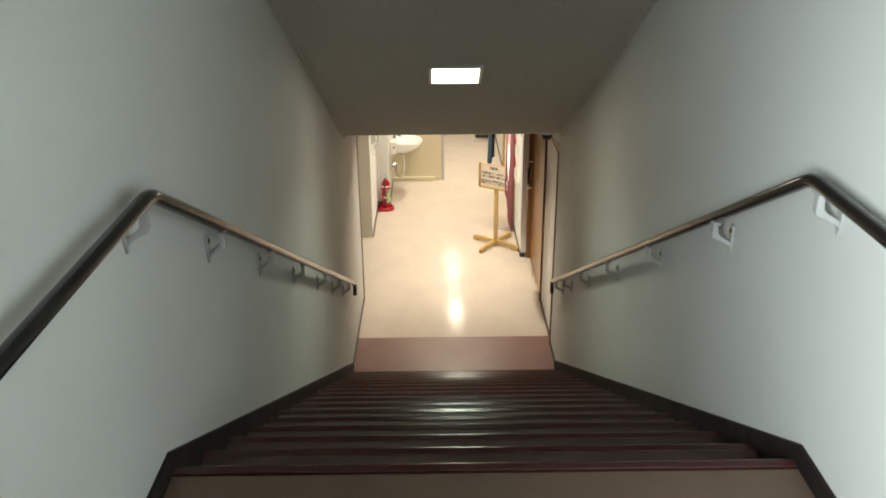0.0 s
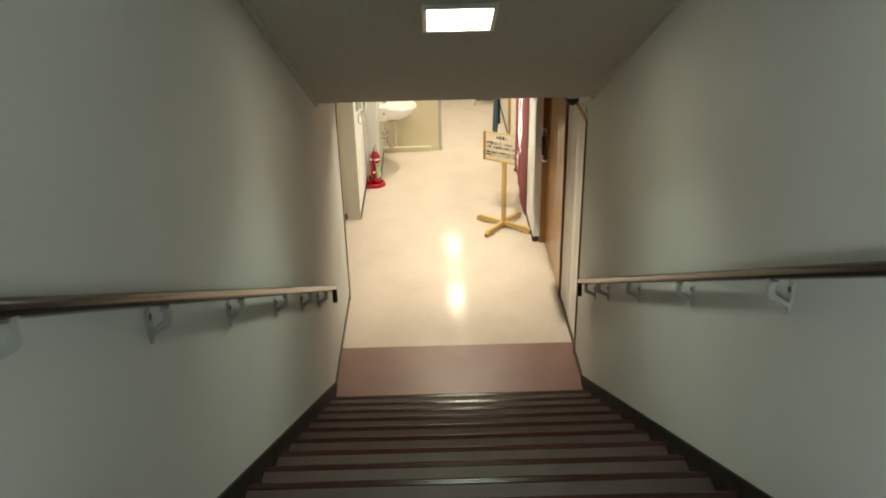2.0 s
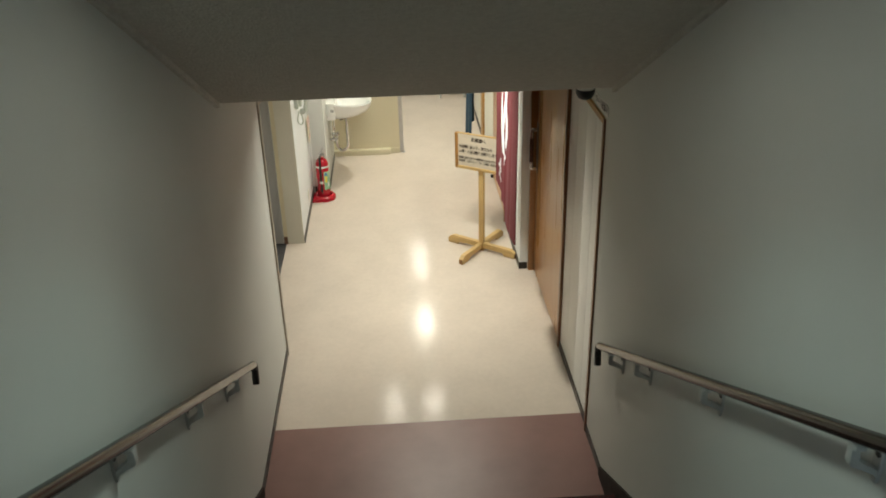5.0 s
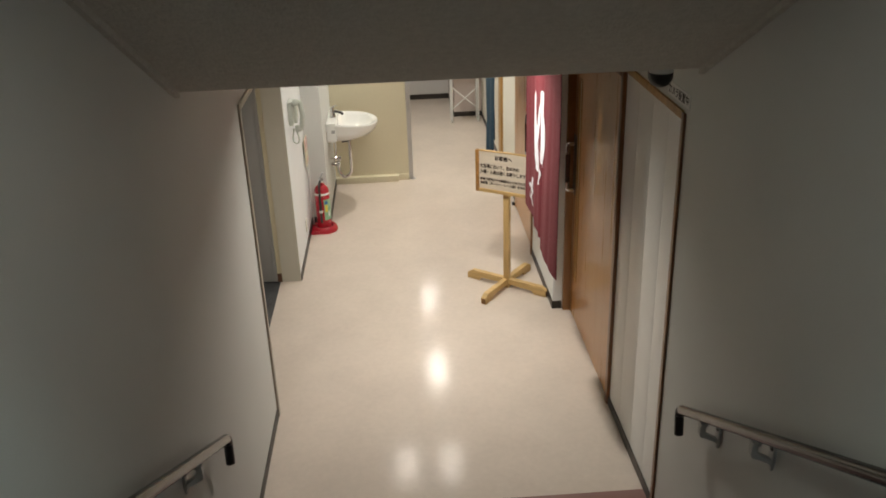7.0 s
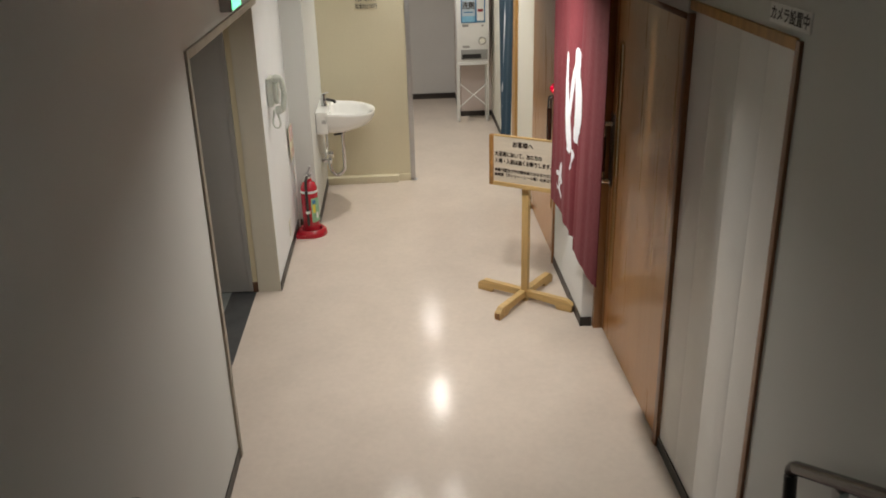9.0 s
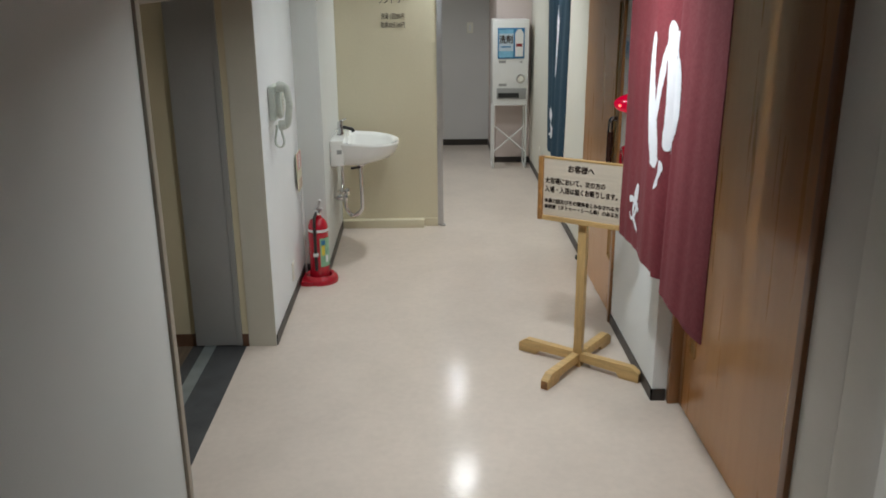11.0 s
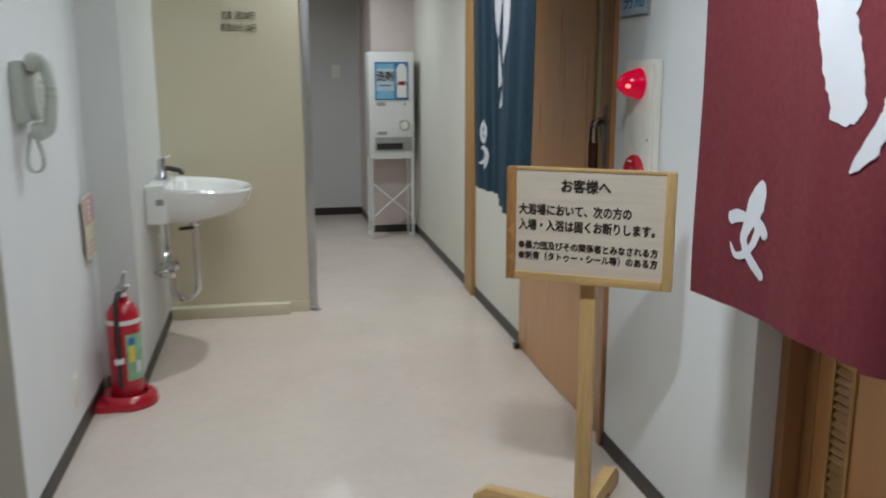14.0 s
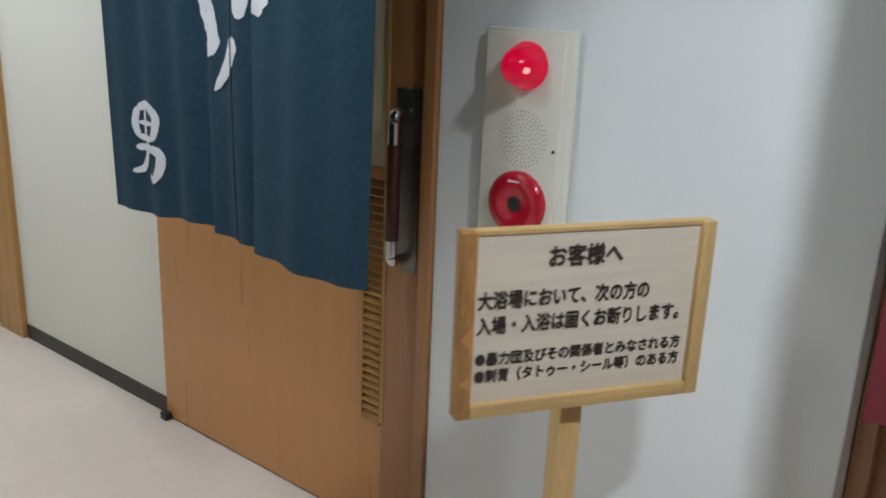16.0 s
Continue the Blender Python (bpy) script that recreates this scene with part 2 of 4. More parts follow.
def rounded(points, radius, n=6):
    """The line of points with its corners rounded."""
    pts = [Vector(p) for p in points]
    out = [pts[0]]
    for a, b, c in zip(pts, pts[1:], pts[2:]):
        ra = min(radius, (a - b).length * 0.45, (c - b).length * 0.45)
        p, q = b + (a - b).normalized() * ra, b + (c - b).normalized() * ra
        for i in range(n + 1):
            t = i / n
            out.append(p * (1 - t) ** 2 + b * 2 * t * (1 - t) + q * t * t)
    return out + [pts[-1]]


def prism(outline, axis, lo, hi, bevel=0.0):
    """Push a flat outline out along an axis: outline in the other two coordinates, in order."""
    bm = bmesh.new()
    def at(p, d):
        return {"x": (d, p[0], p[1]), "y": (p[0], d, p[1]), "z": (p[0], p[1], d)}[axis]
    a = [bm.verts.new(at(p, lo)) for p in outline]
    b = [bm.verts.new(at(p, hi)) for p in outline]
    bm.faces.new(a)
    bm.faces.new(b[::-1])
    for i in range(len(a)):
        j = (i + 1) % len(a)
        bm.faces.new((a[i], b[i], b[j], a[j]))
    if bevel:
        bmesh.ops.bevel(bm, geom=list(bm.edges), offset=bevel, segments=2, affect="EDGES", profile=0.6)
    return bm


def glyphs(body, size, fat=0.0, centre=True):
    """Letters as a flat bmesh in x and y; fat lays shifted copies together for a bolder stroke."""
    c = bpy.data.curves.new("letters", "FONT")
    c.body, c.size = body, size
    if centre:
        c.align_x, c.align_y = "CENTER", "CENTER"
    ob = bpy.data.objects.new("letters", c)
    scene.collection.objects.link(ob)
    bpy.context.view_layer.update()
    me = bpy.data.meshes.new_from_object(ob.evaluated_get(bpy.context.evaluated_depsgraph_get()))
    bm = bmesh.new()
    shifts = [(0, 0)] + [(math.cos(a), math.sin(a)) for a in (2 * math.pi * i / 6 for i in range(6))] if fat else [(0, 0)]
    for i, (u, v) in enumerate(shifts):
        one = me.copy()
        one.transform(Matrix.Translation((u * fat * size, v * fat * size, i * 0.00012)))
        bm.from_mesh(one)
        bpy.data.meshes.remove(one)
    bpy.data.objects.remove(ob)
    bpy.data.meshes.remove(me)
    bpy.data.curves.remove(c)
    return bm


def letters(body, size, m, fat=0.0, centre=True, wide=1.0):
    bm = glyphs(body, size, fat, centre)
    bmesh.ops.transform(bm, matrix=m @ Matrix.Diagonal((wide, 1, 1, 1)), verts=bm.verts)
    return bm


FACE_LEFT = Matrix(((0, 0, -1, 0), (-1, 0, 0, 0), (0, 1, 0, 0), (0, 0, 0, 1)))   # text on a wall that faces -x
FACE_BACK = Matrix(((1, 0, 0, 0), (0, 0, -1, 0), (0, 1, 0, 0), (0, 0, 0, 1)))    # text on a wall that faces -y


def on(m, x, y, z):
    return Matrix.Translation((x, y, z)) @ m


HOME = {}


def finish(bm, name, material, smooth):
    bmesh.ops.recalc_face_normals(bm, faces=bm.faces)
    me = bpy.data.meshes.new(name)
    bm.to_mesh(me)
    bm.free()
    me.materials.append(material)
    if smooth:
        me.shade_smooth()
        me.set_sharp_from_angle(angle=radians(38))
    return me


def thing(name, at, label, category, group="", kind="", m=None):
    ob = new(name)
    ob.empty_display_size = 0.05
    ob.matrix_world = m or Matrix.Translation(at)
    HOME[ob.name] = Vector((0, 0, 0)) if m else Vector(at)
    return tagged(ob, label, category, group, kind)


def part(name, bm, material, parent, label="", smooth=True):
    home = HOME[parent.name]
    bmesh.ops.translate(bm, verts=bm.verts, vec=-home)
    ob = new(name, finish(bm, name, material, smooth))
    ob.parent = parent
    HOME[ob.name] = home
    return tagged(ob, label)


def solid(name, bm, material, label, category, group="", kind="", smooth=False):
    lo = [min(v.co[i] for v in bm.verts) for i in range(3)]
    hi = [max(v.co[i] for v in bm.verts) for i in range(3)]
    home = Vector(((lo[0] + hi[0]) / 2, (lo[1] + hi[1]) / 2, lo[2]))
    bmesh.ops.translate(bm, verts=bm.verts, vec=-home)
    ob = new(name, finish(bm, name, material, smooth))
    ob.location = home
    HOME[ob.name] = home
    return tagged(ob, label, category, group, kind)


def setting(name, bm, material, label="", category="wall"):
    return solid(name, bm, material, label or "plain " + category, category, kind="structure")


# ---- the large structure ----
H, N = 2.82, 16
RISE = H / N
Y_TOP, Y_LOW = 2.80, 7.67
RUN = (Y_LOW - Y_TOP) / (N - 1)
LX, RX = -1.025, 1.025

setting("floor", box(-1.215, 1.3, 8.648, 17.4, -0.12, 0), VINYL, "glossy cream vinyl sheet floor of the corridor", "floor")
setting("floor_strip", box(LX - 0.1, RX + 0.1, Y_LOW - 0.1, 8.648, -0.12, 0.001), STRIP, "dusty pink vinyl strip at the foot of the stairs", "floor")
setting("floor_landing", box(LX - 0.1, RX + 0.1, -3.2, Y_TOP - 0.05, H - 0.2, H), LANDING, "brown vinyl floor of the upper landing", "floor")

wl = bmesh.new()
bx(wl, LX - 0.16, LX, 0.25, 9.54, -0.1, 5.5)
bx(wl, LX - 0.16, LX, -3.2, -1.05, -0.1, 5.5)
bx(wl, LX - 0.16, LX, -1.05, 0.25, -0.1, 4.05)
bx(wl, LX - 0.16, LX, -1.05, 0.25, 5.15, 5.5)
bx(wl, LX - 0.16, LX, 9.54, 11.47, 1.98, 2.5)
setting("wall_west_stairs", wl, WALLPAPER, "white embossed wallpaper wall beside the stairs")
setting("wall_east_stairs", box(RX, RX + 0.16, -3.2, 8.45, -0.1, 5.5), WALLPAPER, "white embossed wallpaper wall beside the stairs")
setting("wall_landing_back", box(LX - 0.16, RX + 0.16, -3.36, -3.2, H - 0.2, 5.5), WALLPAPER)
setting("ceiling_landing", box(LX - 0.16, RX + 0.16, -3.36, 2.9, 5.25, 5.4), CEILING, "pale painted ceiling over the landing", "ceiling")
Z_LOW, Y_EDGE = 2.354, 8.3
def slope_z(y):
    return Z_LOW + SLOPE * (Y_EDGE - y)
setting("ceiling_stairs", prism([(Y_EDGE, Z_LOW), (2.75, slope_z(2.75)), (2.75, slope_z(2.75) + 0.2), (Y_EDGE, Z_LOW + 0.3)], "x", LX - 0.05, RX + 0.05), CEILING, "sloping speckled ceiling over the stairs", "ceiling")
for name, x0, x1 in (("cornice_west", LX, LX + 0.022), ("cornice_east", RX - 0.022, RX)):
    setting(name, prism([(Y_EDGE - 0.01, Z_LOW - 0.022), (2.8, slope_z(2.8) - 0.022), (2.8, slope_z(2.8) + 0.004), (Y_EDGE - 0.01, Z_LOW + 0.008)], "x", x0, x1), CEILING, "narrow pale strip where the sloping ceiling meets the wall", "trim")
setting("ceiling_corridor", box(-3.2, 1.3, 8.303, 17.5, 2.4, 2.55), CEILING, "pale ceiling of the lower corridor", "ceiling")

setting("wall_east_over_panel", box(RX, RX + 0.16, 8.45, 9.47, 2.13, 2.5), WALLPAPER)
setting("wall_east_behind_panel", box(1.06, 1.2, 8.45, 9.47, -0.1, 2.13), WALLPAPER)
setting("wall_east_over_door", box(RX - 0.01, RX + 0.16, 9.47, 10.74, 2.08, 2.5), WALLPAPER)
setting("wall_east_alarm", box(0.915, 1.2, 10.74, 11.72, -0.1, 2.5, 0.004), COOL_WALL, "cool white wallpaper wall between the two bath doors")
setting("wall_east_over_men_door", box(0.95, 1.2, 11.72, 12.95, 2.05, 2.5), WALLPAPER)
setting("wall_east_far", box(0.95, 1.2, 12.95, 16.25, -0.1, 2.5), CREAM_WHITE, "cream-white wallpaper wall beyond the bath doors")
setting("wall_east_nib", box(0.58, 1.2, 16.25, 17.25, -0.1, 2.5), PINK_WALL, "faded pink wall behind the dispenser")
setting("wall_north", box(-1.4, 0.579, 17.25, 17.4, -0.1, 2.5), GREY_WALL, "grey-white end wall of the corridor")
setting("wall_behind_doors", box(1.2, 1.3, 8.45, 13, -0.1, 2.5), WALLPAPER)
setting("wall_west_phone", box(-1.199, -1.044, 11.47, 12.72, -0.1, 2.5, 0.003), COOL_WALL, "cool white wallpaper wall with the telephone")
setting("pillar_face", box(-1.199, -1.046, 11.464, 11.47, 0, 2.4), PILLAR, "beige-grey painted end of the wall", "wall")
setting("wall_west_sink", box(-1.36, -0.872, 12.72, 13.83, -0.1, 2.5, 0.003), WALLPAPER, "white wallpaper pier behind the washbasin")
setting("wall_west_laundry", box(-1.4, -1.24, 13.83, 17.25, -0.1, 2.5), WALLPAPER)
# side room behind the opening
setting("wall_side_room_far", box(-3.2, -1.2, 11.48, 11.6, -0.1, 2.5), CREAM_DULL, "beige wallpaper wall of the side room")
setting("wall_side_room_end", box(-3.3, -3.2, 8.9, 11.6, -0.1, 2.5), CREAM_DULL)
setting("wall_side_room_near", box(-3.2, -1.19, 9.2, 9.36, -0.1, 2.5), CREAM_DULL)
setting("wall_opening_jamb", box(-1.19, -1.185, 9.36, 9.54, -0.1, 1.98), PILLAR)
setting("floor_threshold", box(-1.52, -1.215, 9.3, 11.478, -0.1, 0.002), THRESHOLD, "dark grey threshold strip in the opening", "floor")
setting("threshold_rail", box(-1.452, -1.388, 9.3, 11.476, -0.05, 0.006), RAIL_STEEL, "dull steel door track in the threshold", "floor")
sub = setting("floor_side_room", box(-3.2, -1.52, 9.36, 11.48, -0.1, -0.006), PLANK, "grey-brown wooden plank floor of the side room", "floor")

# baseboards
def baseboard(name, *boxes, material=None, label="black-brown vinyl baseboard along the wall"):
    bm = bmesh.new()
    for b in boxes:
        bx(bm, *b)
    return setting(name, bm, material or BASE, label, "baseboard")
BH = 0.062
baseboard("baseboard_west", (LX, LX + 0.006, 7.72, 9.54, 0, BH), (-1.044, -1.038, 11.47, 12.72, 0, BH), (-1.044, -0.872, 12.714, 12.72, 0, BH), (-0.872, -0.866, 12.714, 13.8, 0, BH))
baseboard("baseboard_east", (RX - 0.006, RX, 7.72, 8.45, 0, BH), (1.03, 1.036, 8.48, 9.45, 0, BH), (0.909, 0.915, 10.734, 11.715, 0, BH), (0.909, 0.98, 10.734, 10.74, 0, BH), (0.944, 0.95, 12.95, 13.97, 0, BH), (0.944, 0.95, 14.18, 16.25, 0, BH), (0.574, 0.58, 16.25, 17.25, 0, BH), (0.574, 0.944, 16.244, 16.25, 0, BH))
baseboard("baseboard_north", (-1.2, 0.574, 17.243, 17.25, 0, BH + 0.01))
baseboard("baseboard_side_room", (-3.2, -1.5, 11.472, 11.48, 0, 0.075), (-1.235, -1.2, 11.462, 11.48, 0, 0.075), material=BROWN_BASE, label="brown vinyl baseboard in the side room")

# stairs, step by step
stairs = thing("stairs", (0, Y_LOW, 0), "brown-pink vinyl stairs with dark red rubber nosings", "stairs", kind="structure")
under = [(Y_LOW - 0.02, -0.05)]
for k in range(1, N + 1):
    yk = Y_LOW - (k - 1) * RUN
    under += [(yk - 0.02, k * RISE - 0.022), (yk - RUN - 0.02, k * RISE - 0.022)]
part("flight", prism(under + [(Y_TOP - 0.4, -0.05)], "x", LX + 0.002, RX - 0.002), SKIRT, stairs, "dark stair body", smooth=False)
def tread_bm():
    return bx(bmesh.new(), LX + 0.012, RX - 0.012, -RUN - 0.005, -0.037, -0.02, 0, 0.002)
def nosing_bm():
    prof = [(-0.038, -0.012), (-0.038, 0.002)]
    for i in range(3):
        a = -0.035 + i * 0.0095
        prof += [(a, 0.0045), (a + 0.006, 0.0045), (a + 0.007, 0.0028), (a + 0.009, 0.0028)]
    prof += [(-0.006, 0.0045), (0.003, 0.0025), (0.007, -0.004), (0.006, -0.036), (-0.006, -0.036), (-0.006, -0.012)]
    return prism(prof, "x", LX + 0.011, RX - 0.011)
me_tread = finish(tread_bm(), "tread", TREAD, False)
me_nose = finish(nosing_bm(), "nosing", NOSING, True)
me_riser = finish(box(LX + 0.012, RX - 0.012, -0.014, -0.006, -RISE, -0.03), "riser", TREAD, False)
def shared(name, me, parent, loc):
    ob = new(name, me)
    ob.parent = parent
    ob.location = Vector(loc) - HOME[parent.name]
    return ob
for k in range(1, N + 1):
    yk, zk = Y_LOW - (k - 1) * RUN, k * RISE
    if k < N:
        shared("tread", me_tread, stairs, (0, yk, zk))
    shared("nosing", me_nose, stairs, (0, yk, zk))
    shared("riser", me_riser, stairs, (0, yk, zk))

# skirting boards that follow the flight
for name, x0, x1 in (("skirting_west", LX - 0.01, LX + 0.014), ("skirting_east", RX - 0.014, RX + 0.01)):
    top = 0.085
    y_end = Y_LOW + (RISE + top - BH) * RUN / RISE
    out = [(-3.2, H - 0.03), (-3.2, H + 0.075), (Y_TOP - 0.02, H + 0.075), (y_end, BH), (y_end, 0), (Y_LOW - 0.3, 0), (Y_TOP - 0.3, H - 0.2), (Y_TOP - 0.6, H - 0.03)]
    setting(name, prism(out, "x", x0, x1), SKIRT, "dark brown skirting board that follows the stairs", "skirting")

# ---- openings, doors ----
# trim round the side opening
trim = thing("door_frame_side_room", (LX, 10.5, 0), "grey-brown metal frame round the side opening", "door frame", kind="structure")
part("jamb", box(LX - 0.17, LX + 0.012, 9.535, 9.575, 0, 1.985, 0.004), TRIM, trim)
part("head", box(LX - 0.17, LX + 0.012, 9.575, 11.464, 1.945, 1.985, 0.004), TRIM, trim)
steel = thing("steel_door", (-1.37, 11.47, 0), "grey painted steel fire door slid back into the opening's side", "door")
part("leaf", box(-1.496, -1.236, 11.452, 11.479, 0.012, 2.38, 0.003), STEEL, steel)
part("edge_strip", box(-1.262, -1.236, 11.448, 11.4515, 0.012, 2.38), STEEL, steel)
setting("side_room_jamb", box(-1.2345, -1.2, 11.468, 11.48, 0, 2.4), CREAM_DULL, "beige jamb of the side opening", "wall")

# white panel beside the women's door
panel = thing("white_panel", (1.04, 8.96, 0), "glossy white panelled recess with a thin brown frame", "panel", kind="structure")
for i in range(4):
    y0 = 8.48 + i * 0.243
    part("board", prism([(1.062, y0), (1.041, y0), (1.037, y0 + 0.03), (1.037, y0 + 0.21), (1.041, y0 + 0.2415), (1.062, y0 + 0.2415)], "z", 0.0, 2.1), WHITE, panel)
part("frame_post", box(RX - 0.012, 1.07, 8.448, 8.48, 0, 2.13, 0.003), WOOD_DARK, panel, "dark brown edge strip")
part("frame_head", box(RX - 0.012, 1.07, 8.48, 9.45, 2.098, 2.135, 0.003), POST, panel, "light brown head strip")


def handle(door, x, y, z0, z1):
    """An upright pull: chrome ends and a dark grip, on a dark back plate."""
    part("pull_plate", box(x - 0.008, x - 0.0025, y - 0.04, y + 0.036, z0 - 0.03, z1 + 0.055, 0.002), PULL_PLATE, door, "dark metal back plate")
    h = part("handle", tube(rounded([(x - 0.006, y, z1), (x - 0.055, y, z1), (x - 0.055, y, z0), (x - 0.006, y, z0)], 0.035), 0.0155, 14), CHROME, door, "chrome door pull")
    part("grip", tube([(x - 0.055, y, z0 + 0.06), (x - 0.055, y, z1 - 0.075)], 0.0175, 14), GRIP, h, "dark wooden grip")


def sliding_door(name, label, x, y0, y1, top, slot, pull, shaded_stile):
    """A wooden sliding door whose face looks to -x, with a slot of louvres below a strip of glass."""
    d = thing(name, (x, (y0 + y1) / 2, 0), label, "door", "sliding bath doors", "structure")
    s0, s1, a, b, c = slot
    leaf = bmesh.new()
    bx(leaf, x, x + 0.036, y0, s0, 0.008, top)
    bx(leaf, x, x + 0.036, s1, y1, 0.008, top)
    bx(leaf, x, x + 0.036, s0, s1, 0.008, a)
    bx(leaf, x, x + 0.036, s0, s1, b, b + 0.03)
    bx(leaf, x, x + 0.036, s0, s1, c, top)
    part("leaf", leaf, WOOD, d, smooth=False)
    # the curtain's shade on the leaf, put in as a browner strip
    part("shaded_stile", box(x - 0.003, x + 0.002, shaded_stile[0], shaded_stile[1], 0.01, top - 0.002, 0.001), SHADED_STILE_POST, d, "door edge strip browned to stand for curtain shade")
    fr = bmesh.new()
    for q in ((s0 - 0.012, s0, a, c), (s1, s1 + 0.012, a, c), (s0, s1, a - 0.012, a), (s0, s1, c, c + 0.012)):
        bx(fr, x - 0.006, x + 0.01, q[0], q[1], q[2], q[3], 0.002)
    part("slot_frame", fr, POST, d)
    part("slot_back", box(x + 0.02, x + 0.0355, s0, s1, a, b), WOOD, d)
    part("pane", box(x + 0.004, x + 0.01, s0, s1, b + 0.03, c), GLASS, d, "cream obscure glass strip")
    n = int((b - a) / 0.022)
    me = finish(bx(bmesh.new(), -0.014, 0.014, s0, s1, -0.004, 0.004, 0, pose(0, 0, 0, 0, -50, 0)), "louvre", POST, False)
    for i in range(n):
        shared("louvre", me, d, (x + 0.007, 0, a + (i + 0.5) * (b - a) / n))
    handle(d, x, pull[0], pull[1], pull[2])
    return d


men = sliding_door("door_men", "light brown wooden sliding door half covered by a blue curtain", 0.932, 11.76, 12.93, 2.05, (11.9, 11.968, 0.35, 1.03, 1.85), (11.825, 0.84, 1.215), (11.762, 11.896))
part("frame_post", box(0.9, 1.0, 11.722, 11.757, 0, 2.07, 0.003), SHADED_STILE_POST, men, "reddish-brown door post")
part("frame_head", box(0.9, 1.0, 11.757, 12.95, 2.052, 2.1, 0.003), POST, men)
part("floor_guide", box(0.905, 0.931, 12.9, 12.935, 0, 0.028, 0.004), BLACK, men, "small black floor guide")
women = sliding_door("door_women", "light brown wooden sliding door half covered by a wine-red curtain", 1.04, 9.5, 10.70, 2.05, (10.525, 10.588, 0.33, 1.0, 1.78), (10.667, 0.98, 1.32), (10.655, 10.698))
part("frame_post", box(0.985, 1.075, 10.7, 10.737, 0, 2.07, 0.003), SHADED_STILE_POST, women, "brown door post")
part("frame_post", box(1.02, 1.08, 9.452, 9.5, 0, 2.08, 0.003), WOOD_DARK, women, "dark brown door post")
part("frame_head", box(1.015, 1.075, 9.5, 10.7, 2.052, 2.079, 0.003), WOOD_DARK, women)
setting("wooden_post", box(0.925, 0.99, 13.975, 14.18, 0, 2.4, 0.004), POST, "honey-coloured wooden post on the wall", "post")

# partition by the washbasin
partition = thing("partition", (-0.45, 13.85, 0), "cream laminate partition with an aluminium edge post", "partition", kind="structure")
part("panel", box(-0.871, -0.086, 13.832, 13.868, 0.07, 2.4), CREAM, partition, smooth=False)
part("plinth", box(-0.871, -0.2, 13.775, 13.868, 0.0, 0.068, 0.004), CREAM, partition, "low cream kick board")
part("plinth_end", box(-0.199, -0.086, 13.822, 13.868, 0.0, 0.068, 0.002), CREAM, partition)
part("edge_post", box(-0.085, -0.04, 13.826, 13.874, 0.015, 2.4, 0.003), ALU, partition, "aluminium edge post")
part("post_foot", lathe([(0, 0), (0.028, 0), (0.028, 0.006), (0.012, 0.016), (0, 0.016)], 18, Matrix.Translation((-0.048, 13.85, 0))), ALU, partition)
for body, size, z in (("ランドリー", 0.075, 1.81), ("洗濯 1回200円", 0.047, 1.685), ("乾燥30分100円", 0.047, 1.62)):
    part("lettering", letters(body, size, on(FACE_BACK, -0.42, 13.8305, z), 0.008, wide=0.62), INK, partition, "black price lettering", smooth=False)

# ---- handrails ----
def rail_path(x, bend_y, top):
    end_y, end_z = 7.97, 0.984
    return rounded([(x, -2.6, top), (x, bend_y, top), (x, end_y, end_z)], 0.06, 8)
for x, wall, bend_y, top in ((-0.959, LX, 2.785, 3.774), (0.949, RX, 2.865, 3.774)):
    hr = thing("handrail", (x, 5.3, 1.5), "dark brown resin handrail on grey brackets along the stairs", "handrail", "stair handrails")
    path = rail_path(x, bend_y, top)
    part("bar", tube(path, 0.0215, 18), RAIL, hr)
    e = path[-1]
    part("end_cap", tube(rounded([(x, e[1] - 0.02, e[2] + 0.011), (x, e[1] + 0.035, e[2] - 0.02), (x, e[1] + 0.018, e[2] - 0.135)], 0.03), 0.0195, 14), BLACK, hr, "black turned-down end cap")
    spots = (0.9, 1.8, 2.72, 3.5, 4.33, 5.2, 6.1, 6.88, 7.56) if wall < 0 else (0.9, 1.9, 2.8, 3.64, 4.6, 5.58, 6.5, 7.3, 7.75)
    for yb in spots:
        zb = top if yb < bend_y else top - (yb - bend_y) * (top - 0.984) / (7.97 - bend_y)
        s = 1 if wall > 0 else -1
        foot = wall - s * 0.006
        arm = prism([(x - s * 0.01, zb - 0.02), (x - s * 0.01, zb - 0.078), (x - s * 0.004, zb - 0.09), (x + s * 0.02, zb - 0.098), (foot - s * 0.012, zb - 0.116), (foot, zb - 0.14), (foot, zb - 0.108), (x + s * 0.028, zb - 0.084), (x + s * 0.012, zb - 0.072), (x + s * 0.01, zb - 0.02)], "y", yb - 0.013, yb + 0.013, 0.002)
        br = part("bracket", arm, BRACKET, hr, "grey painted bracket")
        part("wall_plate", prism([(yb - 0.019, zb - 0.035), (yb + 0.019, zb - 0.035), (yb + 0.017, zb - 0.11), (yb + 0.009, zb - 0.15), (yb - 0.009, zb - 0.15), (yb - 0.017, zb - 0.11)], "x", min(wall, wall - s * 0.01), max(wall, wall - s * 0.01), 0.002), BRACKET, br)
        part("screw", lathe([(0, 0), (0.011, 0), (0.009, 0.004), (0, 0.005)], 12, Matrix.Translation((wall - s * 0.01, yb, zb - 0.062)) @ pose(0, 0, 0, 0, -90 * s, 0)), BLACK, br)
        part("saddle", box(x - 0.014, x + 0.014, yb - 0.03, yb + 0.03, zb - 0.029, zb - 0.016, 0.003), BRACKET, br)

# ---- lamps ----
tilt = math.degrees(math.atan(SLOPE))
lamp_m = Matrix.Translation((-0.015, 6.465, slope_z(6.465))) @ pose(0, 0, 0, -tilt, 0, 0)
